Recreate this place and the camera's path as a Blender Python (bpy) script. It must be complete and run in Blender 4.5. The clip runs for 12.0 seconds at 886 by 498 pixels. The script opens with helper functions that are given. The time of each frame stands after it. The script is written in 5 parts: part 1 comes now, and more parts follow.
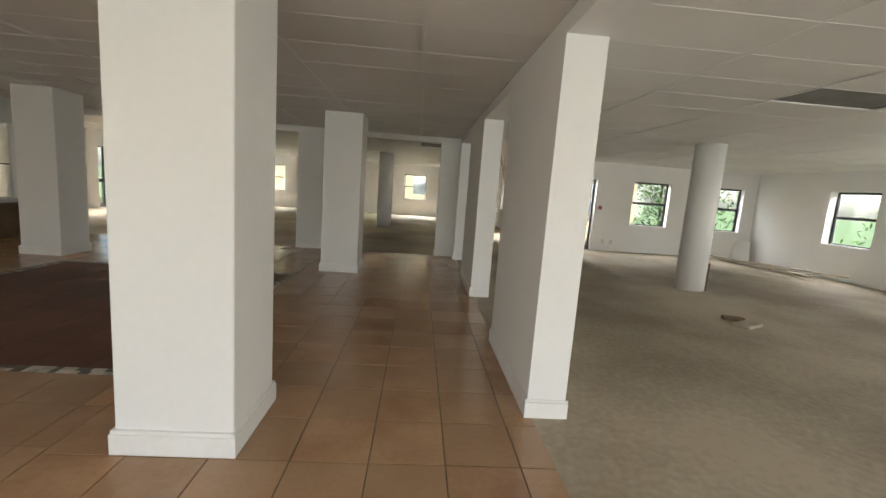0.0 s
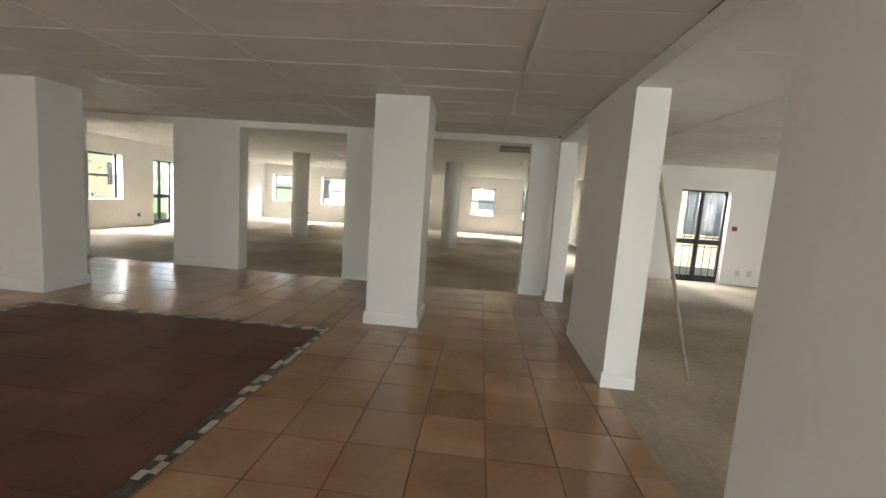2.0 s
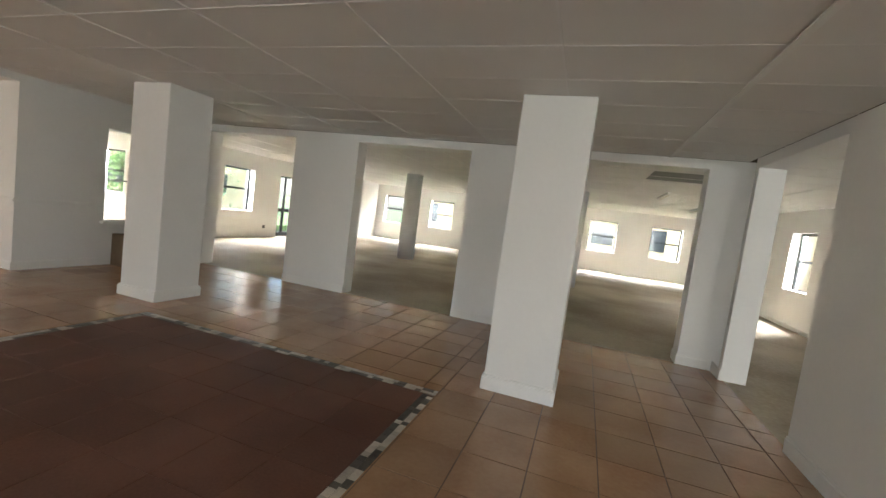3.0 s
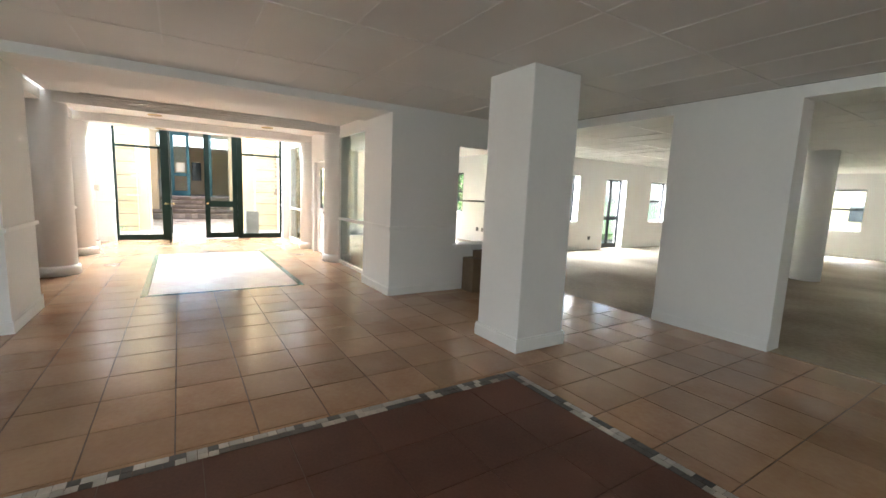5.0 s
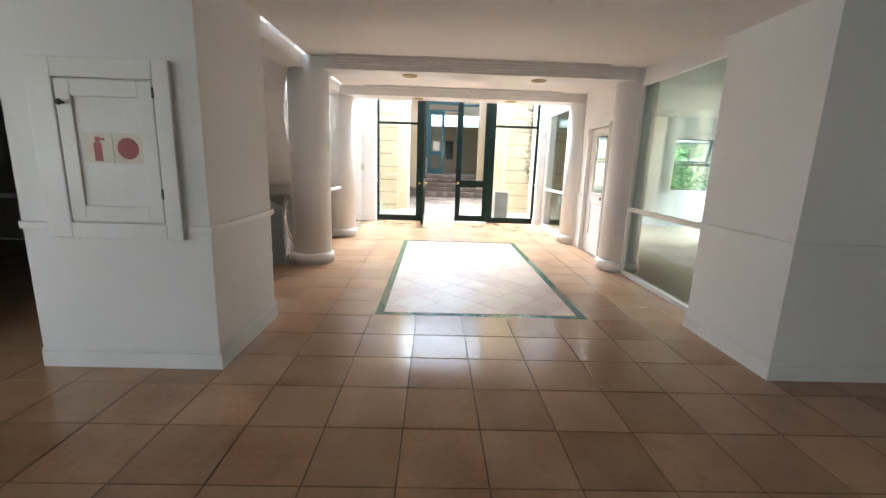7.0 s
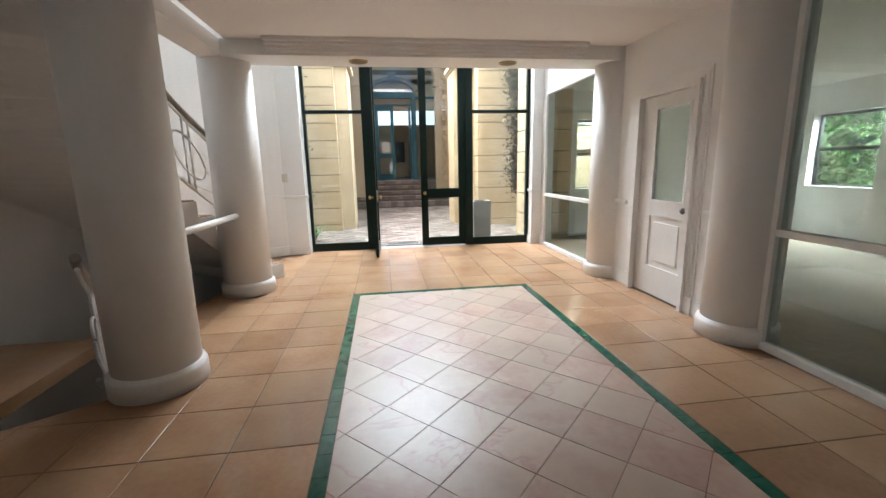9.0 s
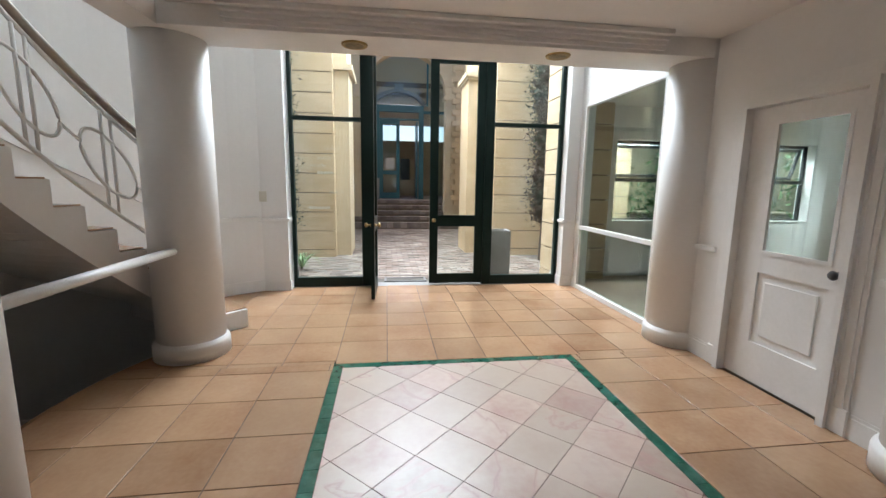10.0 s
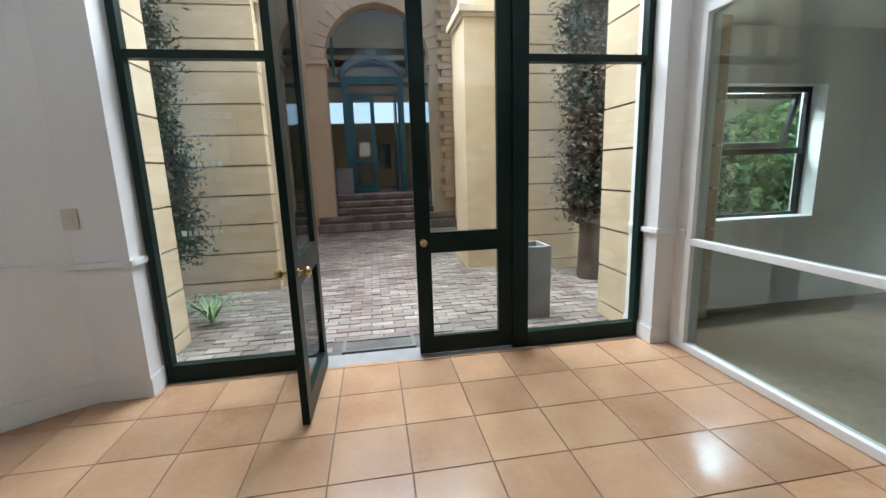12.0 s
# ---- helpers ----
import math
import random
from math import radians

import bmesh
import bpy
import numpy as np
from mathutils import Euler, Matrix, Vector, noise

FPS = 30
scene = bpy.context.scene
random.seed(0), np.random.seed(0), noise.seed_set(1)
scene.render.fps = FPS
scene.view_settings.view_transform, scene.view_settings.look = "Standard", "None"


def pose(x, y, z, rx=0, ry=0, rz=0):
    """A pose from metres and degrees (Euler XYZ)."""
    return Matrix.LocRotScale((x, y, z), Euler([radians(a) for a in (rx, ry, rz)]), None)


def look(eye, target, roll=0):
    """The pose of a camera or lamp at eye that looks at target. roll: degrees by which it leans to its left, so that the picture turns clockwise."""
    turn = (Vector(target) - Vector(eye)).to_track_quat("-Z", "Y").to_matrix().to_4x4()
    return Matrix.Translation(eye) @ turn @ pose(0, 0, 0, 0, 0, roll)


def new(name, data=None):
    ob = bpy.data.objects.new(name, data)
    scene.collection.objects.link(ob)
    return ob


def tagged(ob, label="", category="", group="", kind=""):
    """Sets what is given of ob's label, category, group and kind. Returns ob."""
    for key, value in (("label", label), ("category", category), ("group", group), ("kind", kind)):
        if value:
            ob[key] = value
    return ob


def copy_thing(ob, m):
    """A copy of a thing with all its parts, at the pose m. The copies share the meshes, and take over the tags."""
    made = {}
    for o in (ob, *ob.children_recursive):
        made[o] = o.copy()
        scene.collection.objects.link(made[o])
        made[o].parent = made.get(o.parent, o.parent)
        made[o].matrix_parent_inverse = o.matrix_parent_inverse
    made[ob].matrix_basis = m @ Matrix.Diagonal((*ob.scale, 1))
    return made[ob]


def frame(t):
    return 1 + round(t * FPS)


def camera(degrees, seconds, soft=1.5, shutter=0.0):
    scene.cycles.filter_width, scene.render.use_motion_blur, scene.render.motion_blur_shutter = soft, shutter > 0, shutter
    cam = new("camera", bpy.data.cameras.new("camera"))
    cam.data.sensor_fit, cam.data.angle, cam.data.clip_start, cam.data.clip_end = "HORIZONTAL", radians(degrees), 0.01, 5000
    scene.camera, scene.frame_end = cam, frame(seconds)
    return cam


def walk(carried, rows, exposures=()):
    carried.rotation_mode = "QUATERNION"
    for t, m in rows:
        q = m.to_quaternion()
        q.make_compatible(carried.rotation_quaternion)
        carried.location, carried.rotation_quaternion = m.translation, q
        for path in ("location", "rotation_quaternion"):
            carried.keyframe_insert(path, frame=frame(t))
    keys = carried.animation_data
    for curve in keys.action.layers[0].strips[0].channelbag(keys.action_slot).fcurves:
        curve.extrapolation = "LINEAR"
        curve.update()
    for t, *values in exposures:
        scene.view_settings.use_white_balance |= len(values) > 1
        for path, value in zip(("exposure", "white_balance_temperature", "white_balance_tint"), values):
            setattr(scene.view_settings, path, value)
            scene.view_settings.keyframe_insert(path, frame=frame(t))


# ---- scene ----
cam = camera(93.4, 12.0, soft=1.5)
EXPOSURES = [(0, 2.45, 6800, 10), (1.0, 2.6, 6800, 10), (2.0, 3.0, 6650, 11), (2.7, 3.1, 6550, 11), (4.5, 3.1, 6100, 9), (5.5, 3.1, 6050, 8), (6.7, 2.85, 5850, 8), (8.3, 2.02, 5800, 9), (9.0, 1.6, 6000, 9), (10.0, 1.18, 5900, 8), (10.5, 0.95, 5750, 7), (12, 0.76, 5700, 7)]
PATH = [
    (0, (-0.044, 0.639, 1.469), (0.086, 2.615, 1.185), 4.2),
    (0.5, (-0.003, 1.172, 1.478), (0.039, 3.152, 1.198), 2.5),
    (1, (-0.112, 1.75, 1.465), (-0.089, 3.734, 1.206), 2.2),
    (1.5, (-0.146, 2.338, 1.449), (0.028, 4.302, 1.112), 1.2),
    (2, (-0.367, 2.882, 1.471), (-0.529, 4.861, 1.233), 4.0),
    (2.5, (-0.618, 3.388, 1.471), (-0.926, 5.346, 1.207), 6.6),
    (2.7, (-0.74, 3.598, 1.459), (-1.196, 5.539, 1.295), 7.7),
    (4.3, (-2.054, 4.674, 1.48), (-3.248, 6.264, 1.269), 0.8),
    (4.5, (-2.318, 4.713, 1.484), (-3.679, 6.164, 1.272), 1.8),
    (5, (-2.852, 4.864, 1.411), (-4.527, 5.926, 1.153), 2.4),
    (5.5, (-3.471, 4.925, 1.433), (-5.385, 5.413, 1.122), 7.2),
    (6, (-4.063, 4.923, 1.437), (-5.988, 5.189, 0.963), 3.4),
    (6.5, (-4.718, 4.953, 1.432), (-6.674, 5.077, 1.033), 2.1),
    (6.7, (-4.985, 4.946, 1.405), (-6.946, 4.984, 1.01), 2.0),
    (8.3, (-7.268, 4.904, 1.367), (-9.204, 5.18, 0.947), -1.2),
    (8.5, (-7.573, 4.906, 1.355), (-9.51, 5.229, 0.977), -1.4),
    (9, (-8.287, 4.799, 1.372), (-10.23, 5.068, 0.983), -1.2),
    (9.5, (-8.924, 4.805, 1.403), (-10.848, 5.199, 1.026), -0.3),
    (10, (-9.608, 4.836, 1.431), (-11.566, 5.103, 1.124), 0.9),
    (10.5, (-10.261, 4.864, 1.473), (-12.216, 5.187, 1.201), 0.9),
    (11, (-10.943, 4.947, 1.519), (-12.913, 5.197, 1.283), -0.0),
    (11.5, (-11.617, 5.018, 1.479), (-13.573, 5.239, 1.123), -0.1),
    (12, (-12.308, 5.139, 1.466), (-14.248, 5.452, 1.095), -1.9),
]
walk(cam, [(t, look(eye, target, roll)) for t, eye, target, roll in PATH], EXPOSURES)

# world, sun
world = bpy.data.worlds.new("world")
scene.world = world
world.use_nodes = True
wn = world.node_tree
sky = wn.nodes.new("ShaderNodeTexSky")
sky.sky_type, sky.sun_disc = "NISHITA", False
sky.sun_elevation, sky.sun_rotation = radians(72), radians(194)
sky.air_density, sky.dust_density = 1.0, 3.0
wn.links.new(sky.outputs[0], wn.nodes["Background"].inputs[0])
wn.nodes["Background"].inputs[1].default_value = 0.15
sun = new("sun", bpy.data.lights.new("sun", "SUN"))
sun.data.energy, sun.data.angle, sun.data.color = 0.9, radians(12), (1, 0.95, 0.88)
sun.matrix_world = look((-19, -12, 40), (-16, 0, 0))

WINDOW_LIGHT = 220


def window_lamp(x, y, z, w, h, facing, watts, fall=0.4):
    """Daylight that falls in through an opening; facing: the way into the room."""
    lamp = new("window_light", bpy.data.lights.new("window_light", "AREA"))
    lamp.data.shape, lamp.data.size, lamp.data.size_y = "RECTANGLE", w, h
    lamp.data.energy, lamp.data.color = watts, (0.97, 0.98, 0.97)
    lamp.matrix_world = look((x, y, z), (x + facing[0], y + facing[1], z - fall))


# sky light through the high glazing over the entrance
lamp = new("entrance_sky_light", bpy.data.lights.new("entrance_sky_light", "AREA"))
lamp.data.shape, lamp.data.size, lamp.data.size_y = "RECTANGLE", 3.6, 4.2
lamp.data.energy, lamp.data.color = 650, (0.95, 0.98, 1.0)
lamp.matrix_world = look((-17.6, 5.45, 6.3), (-12.3, 5.45, 0.6))

# materials
def material(name, a, b, rough=0.6, scale=6.0, fine=60.0, bump=0.15, metal=0.0, mixpos=(0.35, 0.65), piece=0.0, spec=0.5, rough_var=0.1):
    m = bpy.data.materials.new(name)
    m.use_nodes = True
    t = m.node_tree
    n, l = t.nodes, t.links
    p = n["Principled BSDF"]
    co = n.new("ShaderNodeTexCoord")
    geo = n.new("ShaderNodeNewGeometry")
    big, small = n.new("ShaderNodeTexNoise"), n.new("ShaderNodeTexNoise")
    big.inputs["Scale"].default_value, big.inputs["Detail"].default_value = scale, 5
    small.inputs["Scale"].default_value, small.inputs["Detail"].default_value = fine, 4
    l.new(geo.outputs["Position"], big.inputs["Vector"])
    l.new(geo.outputs["Position"], small.inputs["Vector"])
    add = n.new("ShaderNodeMath")
    add.operation = "MULTIPLY_ADD"
    l.new(small.outputs["Fac"], add.inputs[0])
    add.inputs[1].default_value = 0.35
    l.new(big.outputs["Fac"], add.inputs[2])
    ramp = n.new("ShaderNodeMapRange")
    l.new(add.outputs[0], ramp.inputs[0])
    ramp.inputs[1].default_value, ramp.inputs[2].default_value = mixpos[0] + 0.17, mixpos[1] + 0.17
    mix = n.new("ShaderNodeMix")
    mix.data_type = "RGBA"
    l.new(ramp.outputs[0], mix.inputs[0])
    mix.inputs[6].default_value, mix.inputs[7].default_value = (*a, 1), (*b, 1)
    out = mix.outputs[2]
    if piece:
        info = n.new("ShaderNodeObjectInfo")
        plus = n.new("ShaderNodeMath")
        plus.operation = "ADD"
        l.new(info.outputs["Random"], plus.inputs[0])
        l.new(geo.outputs["Random Per Island"], plus.inputs[1])
        fr = n.new("ShaderNodeMath")
        fr.operation = "FRACT"
        l.new(plus.outputs[0], fr.inputs[0])
        vary = n.new("ShaderNodeMapRange")
        vary.inputs[3].default_value, vary.inputs[4].default_value = 1 - piece, 1 + piece
        l.new(fr.outputs[0], vary.inputs[0])
        hsv = n.new("ShaderNodeHueSaturation")
        l.new(vary.outputs[0], hsv.inputs["Value"])
        l.new(out, hsv.inputs["Color"])
        out = hsv.outputs[0]
    l.new(out, p.inputs["Base Color"])
    rr = n.new("ShaderNodeMapRange")
    l.new(big.outputs["Fac"], rr.inputs[0])
    rr.inputs[3].default_value, rr.inputs[4].default_value = max(0.02, rough - rough_var), min(1, rough + rough_var)
    l.new(rr.outputs[0], p.inputs["Roughness"])
    p.inputs["Metallic"].default_value = metal
    p.inputs["Specular IOR Level"].default_value = spec
    if bump:
        b_ = n.new("ShaderNodeBump")
        b_.inputs["Strength"].default_value, b_.inputs["Distance"].default_value = bump, 0.004
        l.new(small.outputs["Fac"], b_.inputs["Height"])
        l.new(b_.outputs[0], p.inputs["Normal"])
    return m


def glass_material(name, tint, reflect=1.0, rough=0.0):
    """Thin pane: clear with a mirror gloss that grows at a slant."""
    m = bpy.data.materials.new(name)
    m.use_nodes = True
    n, l = m.node_tree.nodes, m.node_tree.links
    n.remove(n["Principled BSDF"])
    clear, gloss, mix, fr = (n.new(k) for k in ("ShaderNodeBsdfTransparent", "ShaderNodeBsdfGlossy", "ShaderNodeMixShader", "ShaderNodeLayerWeight"))
    clear.inputs[0].default_value = (*tint, 1)
    gloss.inputs["Roughness"].default_value = rough
    fr.inputs[0].default_value = 0.5
    steep = n.new("ShaderNodeMath")
    steep.operation = "POWER"
    steep.inputs[1].default_value = 5
    l.new(fr.outputs["Facing"], steep.inputs[0])
    times = n.new("ShaderNodeMath")
    times.operation = "MULTIPLY_ADD"
    times.inputs[1].default_value, times.inputs[2].default_value = 0.7, 0.03 * reflect
    l.new(steep.outputs[0], times.inputs[0])
    l.new(times.outputs[0], mix.inputs[0])
    l.new(clear.outputs[0], mix.inputs[1])
    l.new(gloss.outputs[0], mix.inputs[2])
    l.new(mix.outputs[0], n["Material Output"].inputs[0])
    return m


def brick_wall_material(name, a, b, mortar, vertical=True):
    """Fine courses of brick in world metres, for walls seen from far off."""
    m = material(name, a, b, 0.85, 1.5, 40, 0.3)
    n, l = m.node_tree.nodes, m.node_tree.links
    p = n["Principled BSDF"]
    geo = n.new("ShaderNodeNewGeometry")
    sep, com, s = n.new("ShaderNodeSeparateXYZ"), n.new("ShaderNodeCombineXYZ"), n.new("ShaderNodeMath")
    l.new(geo.outputs["Position"], sep.inputs[0])
    l.new(sep.outputs[0], s.inputs[0])
    l.new(sep.outputs[1], s.inputs[1])
    l.new(s.outputs[0], com.inputs[0])
    l.new(sep.outputs[2], com.inputs[1])
    br = n.new("ShaderNodeTexBrick")
    br.inputs["Scale"].default_value = 1
    br.inputs["Brick Width"].default_value, br.inputs["Row Height"].default_value = 0.23, 0.083
    br.inputs["Mortar Size"].default_value, br.inputs["Mortar Smooth"].default_value = 0.005, 0.4
    l.new(com.outputs[0], br.inputs["Vector"])
    old = p.inputs["Base Color"].links[0].from_socket
    br.inputs["Color1"].default_value, br.inputs["Color2"].default_value = (1, 1, 1, 1), (0.9, 0.88, 0.85, 1)
    br.inputs["Mortar"].default_value = (*mortar, 1)
    mul = n.new("ShaderNodeMix")
    mul.data_type, mul.blend_type = "RGBA", "MULTIPLY"
    mul.inputs[0].default_value = 1
    l.new(old, mul.inputs[6])
    l.new(br.outputs["Color"], mul.inputs[7])
    l.new(mul.outputs[2], p.inputs["Base Color"])
    bp = n.new("ShaderNodeBump")
    bp.invert = True
    bp.inputs["Strength"].default_value, bp.inputs["Distance"].default_value = 0.35, 0.006
    l.new(br.outputs["Fac"], bp.inputs["Height"])
    l.new(bp.outputs[0], p.inputs["Normal"])
    return m


WHITE = material("white_wall_paint", (0.80, 0.79, 0.77), (0.74, 0.73, 0.71), 0.55, 0.7, 25, 0.08, mixpos=(0.3, 0.8))
TRIM = material("white_gloss_paint", (0.82, 0.81, 0.79), (0.75, 0.74, 0.71), 0.35, 2, 40, 0.04)
CEIL = material("ceiling_board", (0.80, 0.78, 0.75), (0.75, 0.73, 0.70), 0.6, 0.8, 120, 0.15, piece=0.03)
CEILBAR = material("ceiling_bar", (0.80, 0.785, 0.76), (0.75, 0.735, 0.71), 0.4, 3, 40, 0.0)
PLASTER = material("white_ceiling_plaster", (0.80, 0.78, 0.75), (0.76, 0.74, 0.71), 0.7, 1, 40, 0.05)
TERRA = material("terracotta_floor_tile", (0.31, 0.16, 0.083), (0.455, 0.285, 0.165), 0.185, 2.6, 30, 0.05, piece=0.17, mixpos=(0.25, 0.75), spec=0.5, rough_var=0.06)
GROUT = material("dark_grout", (0.12, 0.08, 0.055), (0.17, 0.12, 0.09), 0.9, 8, 80, 0.3)
REDTILE = material("red_brown_floor_tile", (0.105, 0.042, 0.026), (0.155, 0.07, 0.045), 0.55, 1.5, 60, 0.12, piece=0.1, spec=0.3)
MOSAIC_LIGHT = material("pale_mosaic", (0.52, 0.47, 0.40), (0.40, 0.36, 0.31), 0.4, 9, 80, 0.1, piece=0.25)
MOSAIC_DARK = material("dark_mosaic", (0.05, 0.045, 0.04), (0.10, 0.085, 0.07), 0.4, 9, 80, 0.1, piece=0.25)
CONCRETE = material("bare_screed", (0.44, 0.37, 0.275), (0.24, 0.195, 0.14), 0.7, 0.55, 18, 0.25, mixpos=(0.36, 0.66), rough_var=0.15)
MARBLE = material("pink_marble", (0.44, 0.275, 0.22), (0.54, 0.415, 0.34), 0.33, 3.2, 18, 0.01, piece=0.13, mixpos=(0.3, 0.62), rough_var=0.04)


def veins(m, colour, scale, width):
    """Thin branching dark veins over a stone."""
    n, l = m.node_tree.nodes, m.node_tree.links
    geo, tex, away, band, mix = (n.new(k) for k in ("ShaderNodeNewGeometry", "ShaderNodeTexNoise", "ShaderNodeMath", "ShaderNodeMapRange", "ShaderNodeMix"))
    info, shift = n.new("ShaderNodeObjectInfo"), n.new("ShaderNodeVectorMath")
    shift.operation = "MULTIPLY_ADD"
    l.new(info.outputs["Random"], shift.inputs[0])
    shift.inputs[1].default_value = (37, 19, 11)
    l.new(geo.outputs["Position"], shift.inputs[2])
    l.new(shift.outputs[0], tex.inputs["Vector"])
    tex.inputs["Scale"].default_value, tex.inputs["Detail"].default_value, tex.inputs["Distortion"].default_value = scale, 6, 1.2
    away.operation = "SUBTRACT"
    away.inputs[1].default_value = 0.52
    l.new(tex.outputs["Fac"], away.inputs[0])
    flat = n.new("ShaderNodeMath")
    flat.operation = "ABSOLUTE"
    l.new(away.outputs[0], flat.inputs[0])
    l.new(flat.outputs[0], band.inputs[0])
    band.inputs[1].default_value, band.inputs[2].default_value, band.inputs[3].default_value, band.inputs[4].default_value = 0, width, 0.65, 0
    mix.data_type = "RGBA"
    l.new(band.outputs[0], mix.inputs[0])
    p = n["Principled BSDF"]
    l.new(p.inputs["Base Color"].links[0].from_socket, mix.inputs[6])
    mix.inputs[7].default_value = (*colour, 1)
    l.new(mix.outputs[2], p.inputs["Base Color"])




def hue_pieces(m, other, scale):
    """Leans some pieces of a floor towards another colour."""
    n, l = m.node_tree.nodes, m.node_tree.links
    info, geo, plus, wave, mix = (n.new(k) for k in ("ShaderNodeObjectInfo", "ShaderNodeNewGeometry", "ShaderNodeMath", "ShaderNodeMath", "ShaderNodeMix"))
    plus.operation = "ADD"
    l.new(info.outputs["Random"], plus.inputs[0])
    l.new(geo.outputs["Random Per Island"], plus.inputs[1])
    wave.operation = "PINGPONG"
    times = n.new("ShaderNodeMath")
    times.operation = "MULTIPLY"
    times.inputs[1].default_value = 7.3
    l.new(plus.outputs[0], times.inputs[0])
    l.new(times.outputs[0], wave.inputs[0])
    wave.inputs[1].default_value = scale
    mix.data_type = "RGBA"
    l.new(wave.outputs[0], mix.inputs[0])
    p = n["Principled BSDF"]
    l.new(p.inputs["Base Color"].links[0].from_socket, mix.inputs[6])
    mix.inputs[7].default_value = (*other, 1)
    l.new(mix.outputs[2], p.inputs["Base Color"])


hue_pieces(MARBLE, (0.52, 0.43, 0.34), 0.75)
hue_pieces(TERRA, (0.46, 0.31, 0.19), 0.45)
veins(MARBLE, (0.30, 0.25, 0.21), 0.8, 0.007)
veins(MARBLE, (0.50, 0.31, 0.26), 0.8, 0.02)
GREEN_MARBLE = material("green_marble", (0.008, 0.075, 0.045), (0.025, 0.13, 0.085), 0.15, 14, 70, 0.02, piece=0.12, rough_var=0.04)
GREENFRAME = material("dark_green_paint", (0.004, 0.014, 0.011), (0.007, 0.02, 0.016), 0.4, 3, 50, 0.05, spec=0.18)
BLACKFRAME = material("black_aluminium", (0.012, 0.012, 0.013), (0.02, 0.02, 0.021), 0.4, 3, 50, 0.03)
TEAL = material("teal_paint", (0.012, 0.085, 0.105), (0.02, 0.115, 0.135), 0.4, 2, 40, 0.05)
BRASS = material("worn_brass", (0.55, 0.40, 0.18), (0.40, 0.28, 0.12), 0.3, 20, 90, 0.03, metal=1.0)
BRONZE = material("dull_bronze", (0.30, 0.22, 0.11), (0.20, 0.15, 0.08), 0.4, 20, 90, 0.03, metal=0.8)
GLASS = glass_material("clear_glass", (0.93, 0.96, 0.95))
OFFICE_GLASS = glass_material("dusty_office_glass", (0.78, 0.84, 0.82), 2.2, 0.02)
MIRRORED = glass_material("reflecting_glass", (0.6, 0.6, 0.58), 4.0)
BRICK = brick_wall_material("cream_brick", (0.57, 0.43, 0.275), (0.64, 0.51, 0.345), (0.86, 0.84, 0.8))
SMOOTH = material("cream_render", (0.52, 0.42, 0.29), (0.59, 0.49, 0.35), 0.85, 1.2, 40, 0.2)
GROOVE = material("groove_shadow_mortar", (0.10, 0.08, 0.06), (0.14, 0.11, 0.08), 0.95, 6, 60, 0.3)
PAVER = material("weathered_paving_brick", (0.115, 0.095, 0.08), (0.25, 0.225, 0.195), 0.8, 1.3, 30, 0.4, piece=0.4)
PAVEBED = material("paving_sand", (0.06, 0.055, 0.048), (0.11, 0.10, 0.085), 0.95, 4, 60, 0.4)
STEPBRICK = material("dark_step_brick", (0.125, 0.10, 0.09), (0.21, 0.178, 0.16), 0.85, 2, 30, 0.4, piece=0.3)
hue_pieces(PAVER, (0.19, 0.11, 0.08), 0.4)
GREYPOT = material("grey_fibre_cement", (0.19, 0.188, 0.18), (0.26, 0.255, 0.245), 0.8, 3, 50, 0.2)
SOIL = material("soil", (0.03, 0.022, 0.015), (0.05, 0.04, 0.03), 1.0, 10, 60, 0.5)
BARK = material("bark", (0.06, 0.042, 0.03), (0.11, 0.08, 0.06), 0.95, 6, 40, 0.6)
LEAF = material("conifer_leaf", (0.014, 0.032, 0.02), (0.035, 0.06, 0.035), 0.8, 5, 20, 0.1, piece=0.35)
LEAF2 = material("shrub_leaf", (0.06, 0.13, 0.035), (0.13, 0.22, 0.07), 0.6, 3, 15, 0.1, piece=0.35)
GRASS = material("lawn", (0.07, 0.12, 0.035), (0.12, 0.17, 0.06), 0.9, 0.8, 40, 0.4)
CARDBOARD = material("brown_board", (0.16, 0.105, 0.06), (0.12, 0.08, 0.045), 0.75, 4, 40, 0.1)
RED = material("red_plastic", (0.34, 0.02, 0.015), (0.28, 0.02, 0.02), 0.4, 5, 40, 0.02)
SIGN = material("cream_sign", (0.74, 0.70, 0.58), (0.68, 0.64, 0.52), 0.5, 5, 40, 0.02)
GREYBOX = material("grey_plastic", (0.08, 0.08, 0.08), (0.11, 0.11, 0.11), 0.5, 5, 40, 0.02)
CREAMPL = material("cream_plastic", (0.66, 0.62, 0.52), (0.6, 0.57, 0.48), 0.4, 5, 40, 0.02)
TIMBER = material("old_pale_timber", (0.42, 0.37, 0.30), (0.30, 0.26, 0.2), 0.8, 3, 40, 0.3, piece=0.2)
RAILWOOD = material("varnished_handrail", (0.42, 0.36, 0.29), (0.35, 0.29, 0.23), 0.4, 6, 50, 0.05)
# its dark brown holds the gloom of the unlit lower stair
GLOOM = material("lower_stair_gloom", (0.10, 0.085, 0.07), (0.13, 0.11, 0.09), 0.8, 1, 30, 0.1)
FACADE = brick_wall_material("far_beige_brick", (0.50, 0.40, 0.24), (0.56, 0.46, 0.30), (0.85, 0.83, 0.8))
DARKPANE = material("dark_window_pane", (0.03, 0.035, 0.04), (0.05, 0.055, 0.06), 0.1, 2, 30, 0.0)


